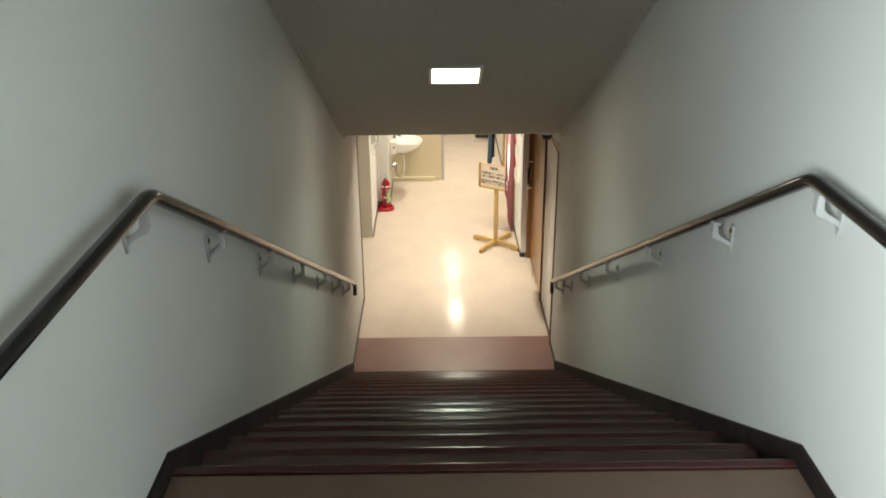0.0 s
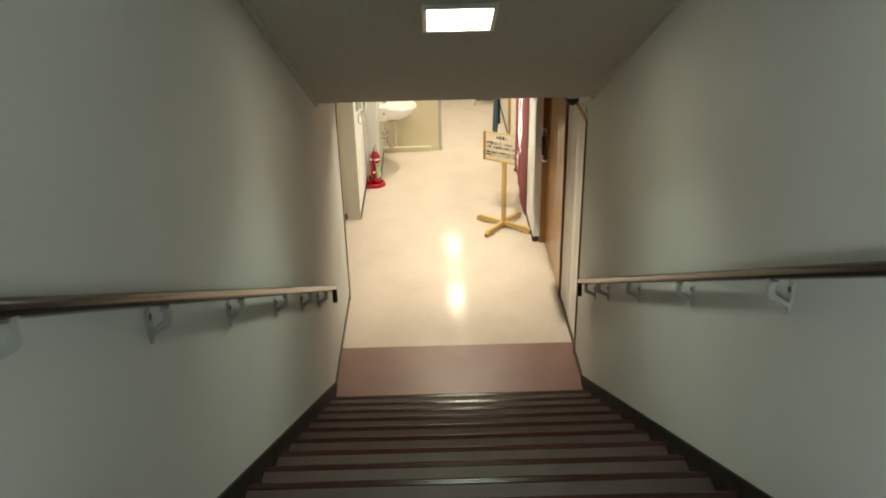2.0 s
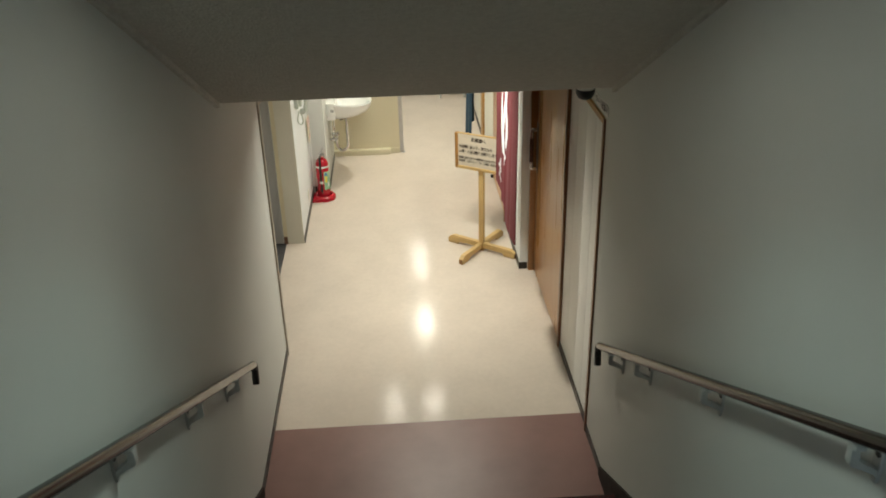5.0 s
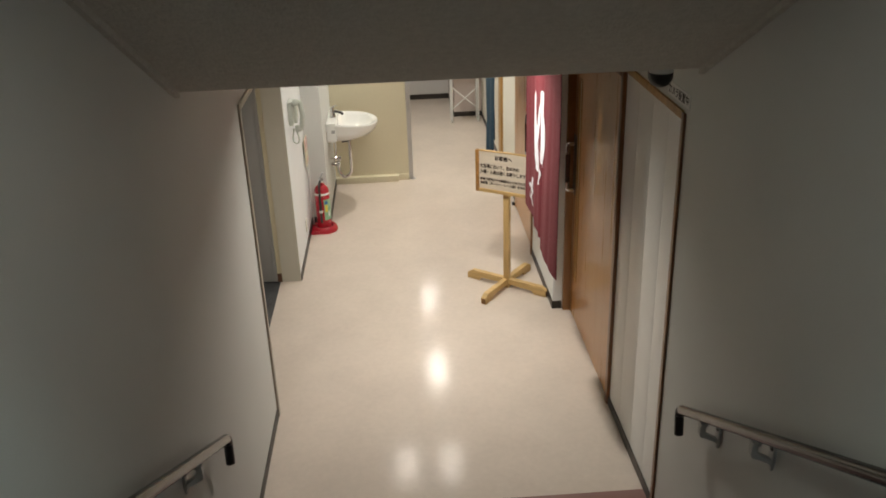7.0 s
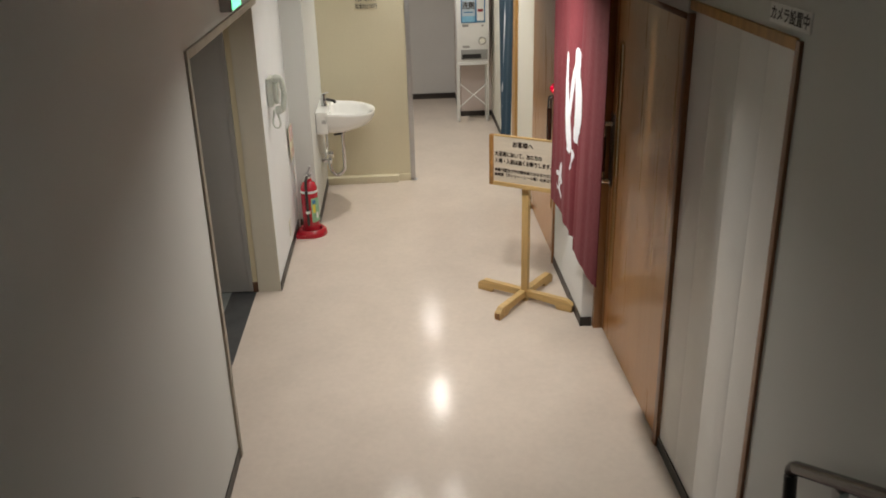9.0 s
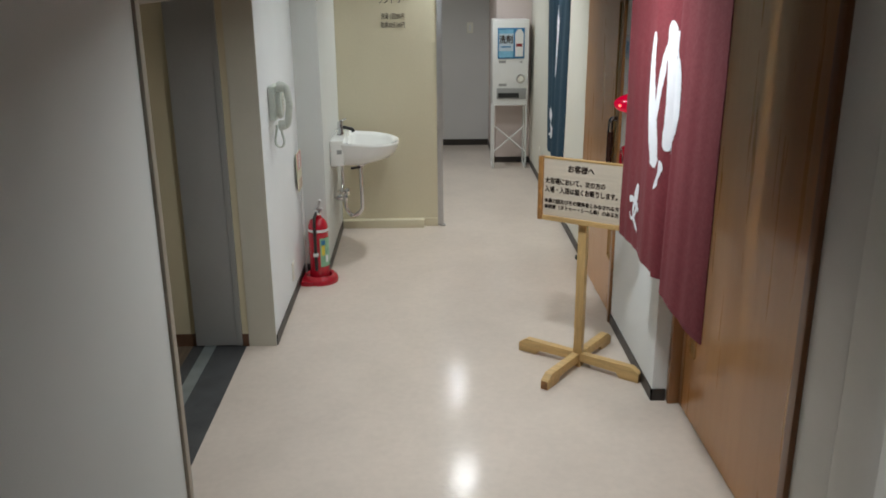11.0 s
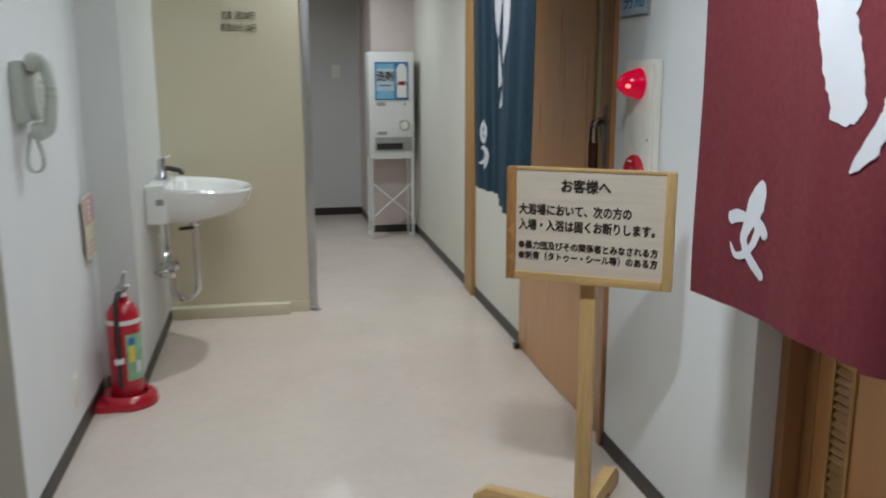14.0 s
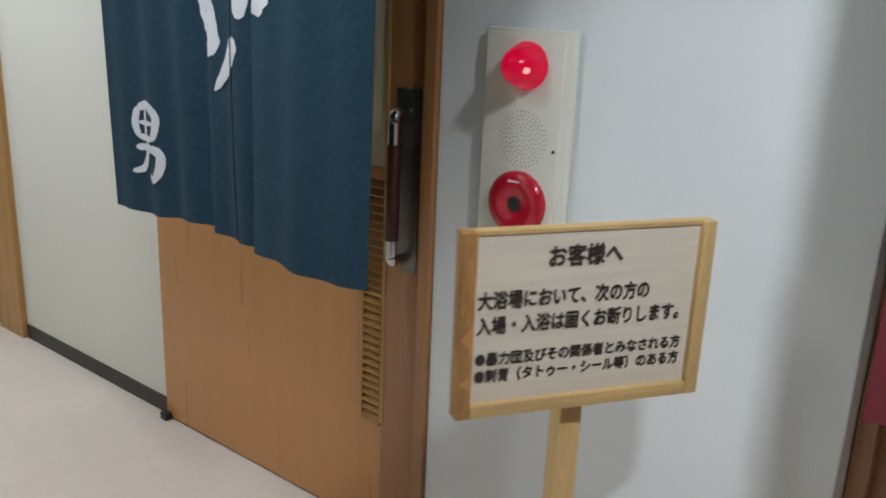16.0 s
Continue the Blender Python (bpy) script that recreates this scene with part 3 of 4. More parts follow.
lamp = thing("stair_lamp", (0, 0, 0), "lit square ceiling lamp with a white frame on the sloping ceiling", "ceiling lamp", m=lamp_m)
fr = bmesh.new()
for q in ((-0.185, 0.185, -0.21, -0.18), (-0.185, 0.185, 0.18, 0.21), (-0.185, -0.16, -0.18, 0.18), (0.16, 0.185, -0.18, 0.18)):
    bx(fr, *q, -0.02, 0.0, 0.003)
part("frame", fr, WHITE, lamp)
part("diffuser", box(-0.16, 0.16, -0.18, 0.18, -0.016, -0.003), LIT, lamp, "lit white diffuser")
for lx, ly in ((0.13, 13.75), (0.13, 15.55), (0.13, 10.15)):
    dl = thing("downlight", (lx, ly, 2.4), "round recessed ceiling downlight", "ceiling lamp", "corridor downlights")
    part("rim", lathe([(0.055, 0), (0.055, -0.012), (0.08, -0.012), (0.09, 0), (0.055, 0)], 28, Matrix.Translation((lx, ly, 2.4))), WHITE, dl)
    part("lens", lathe([(0.054, -0.002), (0.04, -0.01), (0, -0.012)], 28, Matrix.Translation((lx, ly, 2.4))), LIT_WARM, dl, "lit lens")
sq = thing("square_ceiling_lamp", (-0.06, 12.0, 2.4), "square ceiling lamp with two short tubes", "ceiling lamp")
fr = bmesh.new()
for q in ((-0.4, 0.28, 11.74, 11.77), (-0.4, 0.28, 12.23, 12.26), (-0.4, -0.37, 11.77, 12.23), (0.25, 0.28, 11.77, 12.23)):
    bx(fr, *q, 2.375, 2.4, 0.003)
part("frame", fr, WHITE, sq)
part("tray", box(-0.37, 0.25, 11.77, 12.23, 2.393, 2.3995), WHITE, sq)
for lx in (-0.28, 0.16):
    part("tube", tube([(lx, 11.93, 2.384), (lx, 12.07, 2.384)], 0.025, 12), LIT_WARM, sq, "lit short tube")

# landing window, behind the start of the walk
win = thing("window_1", (LX - 0.08, -0.4, 4.05), "white framed window on the upper landing", "window", kind="structure")
for q in ((-1.05, 0.25, 4.05, 4.1), (-1.05, 0.25, 5.1, 5.15), (-1.05, -1.0, 4.1, 5.1), (0.2, 0.25, 4.1, 5.1), (-0.42, -0.38, 4.1, 5.1)):
    part("window_frame", box(LX - 0.11, LX - 0.05, *q, 0.004), ALU, win)


# ---- curtains over the bath doors ----
# brush strokes as (across, up, width) in a unit square
BRUSH = {
    "yu": (((0.13, 0.92, 0.09), (0.09, 0.74, 0.17), (0.13, 0.52, 0.2), (0.22, 0.3, 0.2), (0.3, 0.13, 0.19)),
           ((0.24, 0.4, 0.08), (0.33, 0.66, 0.12), (0.48, 0.83, 0.15), (0.69, 0.88, 0.19), (0.88, 0.75, 0.22), (0.91, 0.56, 0.22), (0.81, 0.39, 0.23), (0.73, 0.31, 0.17)),
           ((0.56, 1.0, 0.13), (0.58, 0.8, 0.13), (0.6, 0.56, 0.12), (0.59, 0.36, 0.13), (0.57, 0.27, 0.08)),
           ((0.53, 0.2, 0.1), (0.46, 0.11, 0.1), (0.32, 0.0, 0.03))),
    "onna": (((0.82, 1.0, 0.1), (0.78, 0.88, 0.3), (0.66, 0.7, 0.4), (0.5, 0.5, 0.24), (0.42, 0.34, 0.19), (0.56, 0.2, 0.17), (0.8, 0.08, 0.16), (0.98, 0.0, 0.12)),
             ((0.0, 0.52, 0.2), (0.2, 0.57, 0.2), (0.5, 0.58, 0.14), (0.82, 0.54, 0.18), (1.0, 0.42, 0.16)),
             ((0.82, 0.52, 0.18), (0.68, 0.32, 0.13), (0.46, 0.19, 0.13), (0.22, 0.15, 0.1), (0.08, 0.27, 0.04))),
    "otoko": (((0.26, 0.94, 0.13), (0.2, 0.72, 0.15), (0.27, 0.55, 0.13)),
              ((0.26, 0.93, 0.12), (0.55, 0.99, 0.15), (0.82, 0.88, 0.17), (0.8, 0.68, 0.17), (0.7, 0.54, 0.13)),
              ((0.28, 0.74, 0.08), (0.74, 0.76, 0.08)), ((0.5, 0.96, 0.09), (0.48, 0.54, 0.09)), ((0.25, 0.55, 0.11), (0.74, 0.55, 0.11)),
              ((0.2, 0.4, 0.11), (0.55, 0.42, 0.12), (0.88, 0.38, 0.17), (0.86, 0.16, 0.18), (0.68, 0.0, 0.12), (0.58, 0.07, 0.04)),
              ((0.55, 0.52, 0.12), (0.5, 0.3, 0.13), (0.34, 0.12, 0.12), (0.1, 0.06, 0.07))),
}


def noren(name, label, cloth, x0, y0, y1, z0, z1, slit, folds, dips, small, small_at, big_at, opening, lap, pleats=()):
    """A split shop curtain on a rod; y1 is its far end. The two panels fall in upright folds."""
    n = thing(name, (x0, (y0 + y1) / 2, z0), label, "curtain", "split door curtains")
    def fall(y, z):
        k = 0.35 + 0.65 * (z1 - z) / (z1 - z0)
        w = sum(a * math.sin(2 * math.pi * (y - p) / l) for a, l, p in folds) + sum(a * math.exp(-((y - p) / l) ** 2) for a, l, p in dips) + sum(a * math.tanh((y - p) / 0.007) for a, p in pleats)
        return x0 + k * (w + 0.006 * noise.noise(Vector((y * 6, z * 2.5, 3)))) - (lap * k if y < slit else 0)
    def hem(y):
        return z0 + 0.012 * math.sin(3.1 * y + z1) + 0.01 * noise.noise(Vector((y * 5, 7, 1)))
    def gap(z):
        return 0.004 + opening * (z1 - z) / (z1 - z0)
    for a, b, ga, gb in ((y0, slit, 0, -1), (slit, y1, 1, 0)):
        bm = bmesh.new()
        ny, nz = 150, 26
        sheets = []
        for d in (0.0, 0.0035):
            rows = []
            for j in range(nz + 1):
                row = []
                for i in range(ny + 1):
                    y = a + (b - a) * i / ny
                    lo = hem(y)
                    z = lo + (z1 - lo) * j / nz
                    y += gap(z) * (ga * (1 - i / ny) + gb * i / ny)
                    row.append(bm.verts.new((fall(y, z) + d, y, z)))
                rows.append(row)
            sheets.append(rows)
        for rows in sheets:
            for j in range(nz):
                for i in range(ny):
                    bm.faces.new((rows[j][i], rows[j][i + 1], rows[j + 1][i + 1], rows[j + 1][i]))
        f, k = sheets
        rim = [(0, i) for i in range(ny + 1)] + [(j, ny) for j in range(1, nz + 1)] + [(nz, i) for i in range(ny - 1, -1, -1)] + [(j, 0) for j in range(nz - 1, 0, -1)]
        for p, q in zip(rim, rim[1:] + rim[:1]):
            bm.faces.new((f[p[0]][p[1]], f[q[0]][q[1]], k[q[0]][q[1]], k[p[0]][p[1]]))
        part("cloth_panel", bm, cloth, n)
        for yl in (a + 0.06, (a + b) / 2, b - 0.06):
            part("loop", tube([(x0 + 0.022 * math.cos(t), yl, z1 + 0.02 + 0.024 * math.sin(t)) for t in (math.pi * 2 * i / 12 for i in range(13))], 0.004, 6, closed_ends=False), cloth, n)
    part("rod", tube([(x0, y0 - 0.06, z1 + 0.02), (x0, y1 + 0.06, z1 + 0.02)], 0.012, 14), BAMBOO, n, "brown hanging rod")
    for ye in (y0 - 0.03, y1 + 0.03):
        part("rod_bracket", tube([(x0, ye, z1 + 0.02), (1.03, ye, z1 + 0.02)], 0.007, 8), BAMBOO, n)
    def stamp(key, yc, zc, wide, tall):
        """Paint brush strokes on the cloth: each a ribbon of changing width with a ragged edge."""
        bm = bmesh.new()
        for layer, stroke in enumerate(BRUSH[key]):
            pts = [Vector(p) for p in stroke]
            line = []
            for i in range(len(pts) - 1):
                p0, p1, p2, p3 = pts[max(i - 1, 0)], pts[i], pts[i + 1], pts[min(i + 2, len(pts) - 1)]
                for k in range(14):
                    t = k / 14
                    line.append(0.5 * (2 * p1 + (p2 - p0) * t + (2 * p0 - 5 * p1 + 4 * p2 - p3) * t * t + (3 * p1 - p0 - 3 * p2 + p3) * t ** 3))
            line.append(pts[-1])
            rows = []
            for i, p in enumerate(line):
                d = line[min(i + 1, len(line) - 1)] - line[max(i - 1, 0)]
                d = Vector((d.x * wide, d.y * tall)).normalized()
                nrm = Vector((-d.y, d.x))
                row = []
                for q in range(9):
                    e = q / 4 - 1
                    end = min(1.0, 0.35 + 1.3 * min(i, len(line) - 1 - i) / 8)
                    rag = 1 + 0.16 * noise.noise(Vector((i * 0.55, e * 3, layer * 7 + tall))) * abs(e)
                    h = e * p.z * 0.5 * wide * rag * end
                    u = (p.x - 0.5) * wide + nrm.x * h
                    v = (p.y - 0.5) * tall + nrm.y * h
                    if i in (0, len(line) - 1):
                        v += 0.02 * wide * noise.noise(Vector((e * 5, layer, 2)))
                    y, z = yc - u, zc + v
                    if abs(y - slit) < gap(z):
                        y = slit + (gap(z) if y > slit else -gap(z))
                    row.append(bm.verts.new((fall(y, z) - 0.0016 - layer * 0.00035, y, z)))
                rows.append(row)
            for r0, r1 in zip(rows, rows[1:]):
                for q in range(8):
                    f = (r0[q], r0[q + 1], r1[q + 1], r1[q])
                    if max(v.co.y for v in f) > slit > min(v.co.y for v in f):
                        continue
                    bm.faces.new(f)
        part("white_character", bm, WHITE_DYE, n, "white brush-written character")
    stamp("yu", *big_at)
    stamp(small, *small_at)
    return n


noren("women_curtain", "wine-red cotton split curtain with white characters", RED_CLOTH, 0.69, 9.428, 10.68, 0.895, 2.24, 10.06, ((0.0035, 0.27, 0.1), (0.0012, 0.11, 0.02), (0.015, 0.6, 0.2)), ((0.034, 0.05, 9.97), (-0.024, 0.05, 9.86), (0.02, 0.09, 10.33)), "onna", (10.46, 1.082, 0.142, 0.2), (10.05, 1.545, 0.46, 0.63), 0.001, 0.02)
noren("men_curtain", "indigo-blue cotton split curtain with white characters", BLUE_CLOTH, 0.603, 11.622, 12.662, 0.885, 2.24, 12.09, ((0.007, 0.31, 0.05), (0.006, 0.13, 0.0), (0.01, 0.7, 0.1)), ((-0.014, 0.06, 11.84), (0.012, 0.05, 12.38)), "otoko", (12.493, 1.082, 0.165, 0.2), (12.085, 1.565, 0.44, 0.63), 0.003, 0.002, ((0.022, 11.985), (0.017, 12.2)))


# ---- notice stand ----
ang = math.atan2(-0.257, 0.401)
stand_m = Matrix.Translation((0.5945, 11.1125, 0)) @ Matrix.Rotation(ang, 4, "Z")
stand = thing("notice_stand", (0, 0, 0), "pale pine stand with a framed notice board and four feet", "notice stand", m=stand_m)
part("post", box(-0.022, 0.022, 0.031, 0.073, 0.03, 0.9, 0.003), PINE_UP, stand, "square pine post")
fy = 0.018
BW, B0, B1 = 0.238, 0.798, 1.128
part("board", box(-BW + 0.016, BW - 0.016, fy - 0.009, fy + 0.004, B0 + 0.016, B1 - 0.006), BOARD, stand, "pale plywood board")
part("frame_side", box(-BW, -BW + 0.026, fy - 0.022, fy + 0.012, B0, B1, 0.002), KNOTTY, stand, "darker knotty pine side")
part("frame_side", box(BW - 0.026, BW, fy - 0.022, fy + 0.012, B0, B1, 0.002), PINE_UP, stand)
part("frame_rail", box(-BW + 0.0265, BW - 0.0265, fy - 0.022, fy + 0.012, B0, B0 + 0.024, 0.002), PINE, stand)
part("frame_rail", box(-BW + 0.0265, BW - 0.0265, fy - 0.012, fy + 0.012, B1 - 0.008, B1, 0.001), PINE, stand)
tx = -BW + 0.034
text = [("お客様へ", 0.04, 1.075, True, 0.9), ("大浴場において、次の方の", 0.034, 0.994, False, 0.8), ("入場・入浴は固くお断りします。", 0.034, 0.949, False, 0.8), ("●暴力団及びその関係者とみなされる方", 0.0255, 0.892, False, 0.88), ("●刺青（タトゥー・シール等）のある方", 0.0255, 0.861, False, 0.88)]
for body, size, z, mid, wide in text:
    part("lettering", letters(body, size, on(FACE_BACK, -0.01 if mid else tx, fy - 0.0102, z), 0.038, mid, wide), INK, stand, "dark raised lettering", smooth=False)
for z, h in ((0.945, 0.05), (0.865, 0.03)):
    part("knot", prism([(-BW + 0.0245, z - h / 2), (-BW + 0.004, z), (-BW + 0.0245, z + h / 2)], "y", fy - 0.0226, fy - 0.021), WOOD, stand, "dark wood knot")
foot_out = [(0.0, 0.03), (0.0, 0.078), (0.29, 0.078), (0.335, 0.048), (0.335, 0.0), (0.225, 0.0), (0.21, 0.03)]
for turn in (-5, 85, 175, 265):
    turned = Matrix.Translation((0, 0.05, 0)) @ Matrix.Rotation(radians(turn), 4, "Z") @ Matrix.Translation((0.024, 0, 0))
    bm = prism(foot_out, "y", -0.021, 0.021, 0.003)
    bmesh.ops.transform(bm, matrix=turned, verts=bm.verts)
    ft = part("foot", bm, PINE, stand, "notched pine foot")
    bm = box(0.3342, 0.3354, -0.018, 0.018, 0.003, 0.045)
    bmesh.ops.transform(bm, matrix=turned, verts=bm.verts)
    part("end_grain", bm, END_GRAIN, ft, "dark end grain")
part("hub", box(-0.024, 0.024, 0.026, 0.074, 0.0, 0.03), PINE, stand)

# ---- fire extinguisher and its stand ----
ex, ey = -0.915, 12.54
stand2 = thing("extinguisher_stand", (ex, ey, 0), "red plastic ring stand for the extinguisher, on the floor", "stand")
part("ring", lathe([(0.078, 0), (0.12, 0), (0.123, 0.012), (0.116, 0.04), (0.096, 0.056), (0.08, 0.05), (0.078, 0.0)], 36, Matrix.Translation((ex, ey, 0))), RED, stand2)
tray_out = [(ex - 0.118, ey - 0.115), (ex - 0.03, ey - 0.12), (ex - 0.03, ey + 0.12), (ex - 0.118, ey + 0.115)]
part("tray", prism([tuple(p[:2]) for p in rounded([(*p, 0) for p in tray_out + tray_out[:1]], 0.03, 4)[:-1]], "z", 0.0, 0.03), RED, stand2, "red plastic tray under the pole")
part("pole", tube([(ex - 0.105, ey + 0.08, 0.03), (ex - 0.105, ey + 0.08, 0.66)], 0.007, 10), WHITE, stand2, "thin white pole")
def leaned(bm):
    turn = Matrix.Translation((ex - 0.105, ey + 0.08, 0)) @ Matrix.Rotation(radians(-3), 4, "Z") @ Matrix.Rotation(radians(4), 4, "X")
    bmesh.ops.transform(bm, matrix=turn, verts=bm.verts)
    return bm
sgn = part("sign_plate", leaned(box(-0.002, 0.004, -0.07, 0.07, 0.64, 0.9, 0.003)), CREAM, stand2, "faded red and white extinguisher plate")
part("red_field", leaned(box(0.0042, 0.0055, -0.065, 0.065, 0.785, 0.895)), FADED_RED, sgn)
for i in range(4):
    part("printed_bar", leaned(box(0.0057, 0.0065, -0.018, 0.018, 0.795 + i * 0.024, 0.812 + i * 0.024)), WHITE, sgn)
for i in range(3):
    part("printed_bar", leaned(box(0.0042, 0.005, -0.05, 0.05, 0.66 + i * 0.022, 0.667 + i * 0.022)), FADED_RED, sgn)
ext = thing("fire_extinguisher", (ex, ey, 0.012), "glossy red fire extinguisher standing in a red ring", "fire extinguisher")
part("cylinder", lathe([(0, 0.012), (0.062, 0.012), (0.068, 0.03), (0.068, 0.37), (0.064, 0.405), (0.05, 0.435), (0.03, 0.448), (0.026, 0.47), (0, 0.47)], 36, Matrix.Translation((ex, ey, 0))), RED, ext)
part("band", lathe([(0.0685, 0.36), (0.0695, 0.362), (0.0695, 0.378), (0.0685, 0.38)], 36, Matrix.Translation((ex, ey, 0))), WHITE, ext, "white band")
def wrap(a0, a1, z0, z1, r):
    bm = bmesh.new()
    n = 12
    lo = [bm.verts.new((ex + r * math.cos(a0 + (a1 - a0) * i / n), ey + r * math.sin(a0 + (a1 - a0) * i / n), z0)) for i in range(n + 1)]
    hi = [bm.verts.new((v.co.x, v.co.y, z1)) for v in lo]
    for i in range(n):
        bm.faces.new((lo[i], lo[i + 1], hi[i + 1], hi[i]))
    return bm
lab = part("label", wrap(-1.35, -0.1, 0.12, 0.32, 0.0694), GREEN_LABEL, ext, "green and white instruction label")
part("label_spot", wrap(-1.2, -0.85, 0.2, 0.27, 0.07), YELLOW, lab)
part("label_spot", wrap(-0.8, -0.45, 0.15, 0.2, 0.07), WHITE, lab)
part("label_spot", wrap(-1.2, -0.8, 0.275, 0.305, 0.07), BLUE_INK, lab)
part("valve", lathe([(0.022, 0.468), (0.026, 0.475), (0.026, 0.5), (0.016, 0.51), (0, 0.51)], 18, Matrix.Translation((ex, ey, 0))), CHROME, ext, "metal valve")
part("lever", tube(rounded([(ex - 0.02, ey, 0.5), (ex + 0.01, ey - 0.01, 0.53), (ex + 0.03, ey - 0.05, 0.585)], 0.02), 0.008, 8), ALU, ext, "grey squeeze lever")
part("lever", tube(rounded([(ex - 0.02, ey, 0.485), (ex + 0.02, ey - 0.03, 0.5), (ex + 0.04, ey - 0.06, 0.53)], 0.02), 0.007, 8), ALU, ext, "grey squeeze lever")
part("hose", tube(rounded([(ex - 0.005, ey - 0.024, 0.49), (ex - 0.012, ey - 0.07, 0.47), (ex - 0.014, ey - 0.079, 0.4), (ex - 0.014, ey - 0.079, 0.1)], 0.03), 0.0105, 10), BLACK, ext, "black rubber hose")
part("hose_clip", box(ex - 0.03, ex + 0.004, ey - 0.093, ey - 0.06, 0.2, 0.222, 0.003), WHITE, ext)

# ---- washbasin ----
sx0, sy = -0.872, 13.36
basin = thing("washbasin", (sx0, sy, 0.3), "white porcelain washbasin hung on the wall", "washbasin")
def basin_bm():
    bm = bmesh.new()
    n = 40
    def ring(depth, half, z, back):
        pts = []
        for i in range(n):
            a = 2 * math.pi * i / n
            c, s = math.cos(a), math.sin(a)
            ux = abs(c) ** (0.75 if c > 0 else 0.35) * (1 if c > 0 else -1)
            uy = abs(s) ** 0.7 * (1 if s > 0 else -1)
            taper = 1 - 0.28 * max(0, ux) ** 2
            pts.append(bm.verts.new((sx0 + back + (ux + 1) / 2 * depth, sy + uy * half * taper, z + min(1, (z - 0.66) / 0.14) * (0.012 - 0.034 * (ux + 1) / 2))))
        return pts
    rings = [ring(0.2, 0.16, 0.66, 0.0), ring(0.32, 0.215, 0.671, 0.0), ring(0.425, 0.25, 0.71, 0.0), ring(0.465, 0.266, 0.75, 0.0), ring(0.488, 0.276, 0.8, 0.0), ring(0.495, 0.28, 0.826, 0.0), ring(0.484, 0.273, 0.838, 0.006), ring(0.44, 0.25, 0.834, 0.03), ring(0.365, 0.225, 0.812, 0.085), ring(0.32, 0.195, 0.755, 0.1), ring(0.24, 0.14, 0.715, 0.13)]
    bm.faces.new(rings[0][::-1])
    for a, b in zip(rings, rings[1:]):
        for i in range(n):
            bm.faces.new((a[i], a[(i + 1) % n], b[(i + 1) % n], b[i]))
    bm.faces.new(rings[-1])
    return bm
part("bowl", basin_bm(), PORCELAIN, basin, "white porcelain bowl")
part("deck", box(sx0, sx0 + 0.1, sy - 0.268, sy + 0.268, 0.672, 0.862, 0.014), PORCELAIN, basin)
part("maker_mark", box(sx0 + 0.05, sx0 + 0.085, sy - 0.2695, sy - 0.268, 0.765, 0.795), GREY, basin)
tap = part("tap", lathe([(0.028, 0.83), (0.028, 0.842), (0.023, 0.85), (0.021, 0.925), (0, 0.932)], 18, Matrix.Translation((sx0 + 0.06, sy - 0.03, 0.036))), CHROME, basin, "chrome mixer tap")
part("spout", tube(rounded([(sx0 + 0.06, sy - 0.03, 0.921), (sx0 + 0.085, sy - 0.03, 0.92), (sx0 + 0.15, sy - 0.03, 0.905), (sx0 + 0.156, sy - 0.03, 0.885)], 0.03), 0.0125, 12), BLACK, tap, "dark spout")
part("lever", tube([(sx0 + 0.055, sy - 0.03, 0.964), (sx0 + 0.105, sy - 0.035, 0.982)], 0.006, 8), CHROME, tap)
part("trap", tube(rounded([(sx0 + 0.2, sy, 0.68), (sx0 + 0.2, sy, 0.27), (sx0 + 0.13, sy, 0.22), (sx0 + 0.08, sy, 0.27), (sx0 + 0.07, sy, 0.36), (sx0, sy, 0.37)], 0.05), 0.016, 12), CHROME, basin, "chrome waste trap")
for dy in (-0.1, 0.08):
    part("supply_pipe", tube(rounded([(sx0 + 0.06, sy + dy * 0.4, 0.68), (sx0 + 0.06, sy + dy * 0.6, 0.5), (sx0 + 0.05, sy + dy, 0.42), (sx0, sy + dy, 0.4)], 0.03), 0.007, 8), CHROME, basin, "chrome supply pipe")
    v = part("stop_valve", lathe([(0, 0), (0.02, 0), (0.02, 0.05), (0.013, 0.06), (0, 0.06)], 14, Matrix.Translation((sx0 + 0.02, sy + dy, 0.4)) @ pose(0, 0, 0, 0, 90, 0)), CHROME, basin)
    part("valve_knob", lathe([(0, 0), (0.03, 0.0), (0.034, 0.012), (0.026, 0.03), (0, 0.03)], 10, Matrix.Translation((sx0 + 0.07, sy + dy, 0.4)) @ pose(0, 0, 0, 0, 90, 0)), CHROME, v)
part("waste_flange", lathe([(0, 0.62), (0.03, 0.62), (0.034, 0.64), (0.026, 0.69), (0, 0.69)], 18, Matrix.Translation((sx0 + 0.2, sy, 0))), CHROME, basin)
part("waste_rod", tube([(sx0 + 0.2, sy - 0.005, 0.61), (sx0 + 0.13, sy - 0.05, 0.612)], 0.009, 8), BLACK, basin)

# ---- wall telephone ----
px, py = -1.044, 11.79
phone = thing("wall_telephone", (px, py, 1.15), "pale grey-green wall telephone with a looped cord", "telephone")
part("base", box(px, px + 0.04, py - 0.075, py + 0.09, 1.24, 1.43, 0.014), PHONE, phone)
part("dial_housing", lathe([(0, 0), (0.098, 0), (0.1, 0.012), (0.092, 0.026), (0.07, 0.03), (0, 0.03)], 32, Matrix.Translation((px + 0.038, py + 0.02, 1.335)) @ pose(0, 0, 0, 0, 90, 0) @ Matrix.Diagonal((0.95, 0.72, 1, 1))), PHONE, phone, "rounded dial housing")
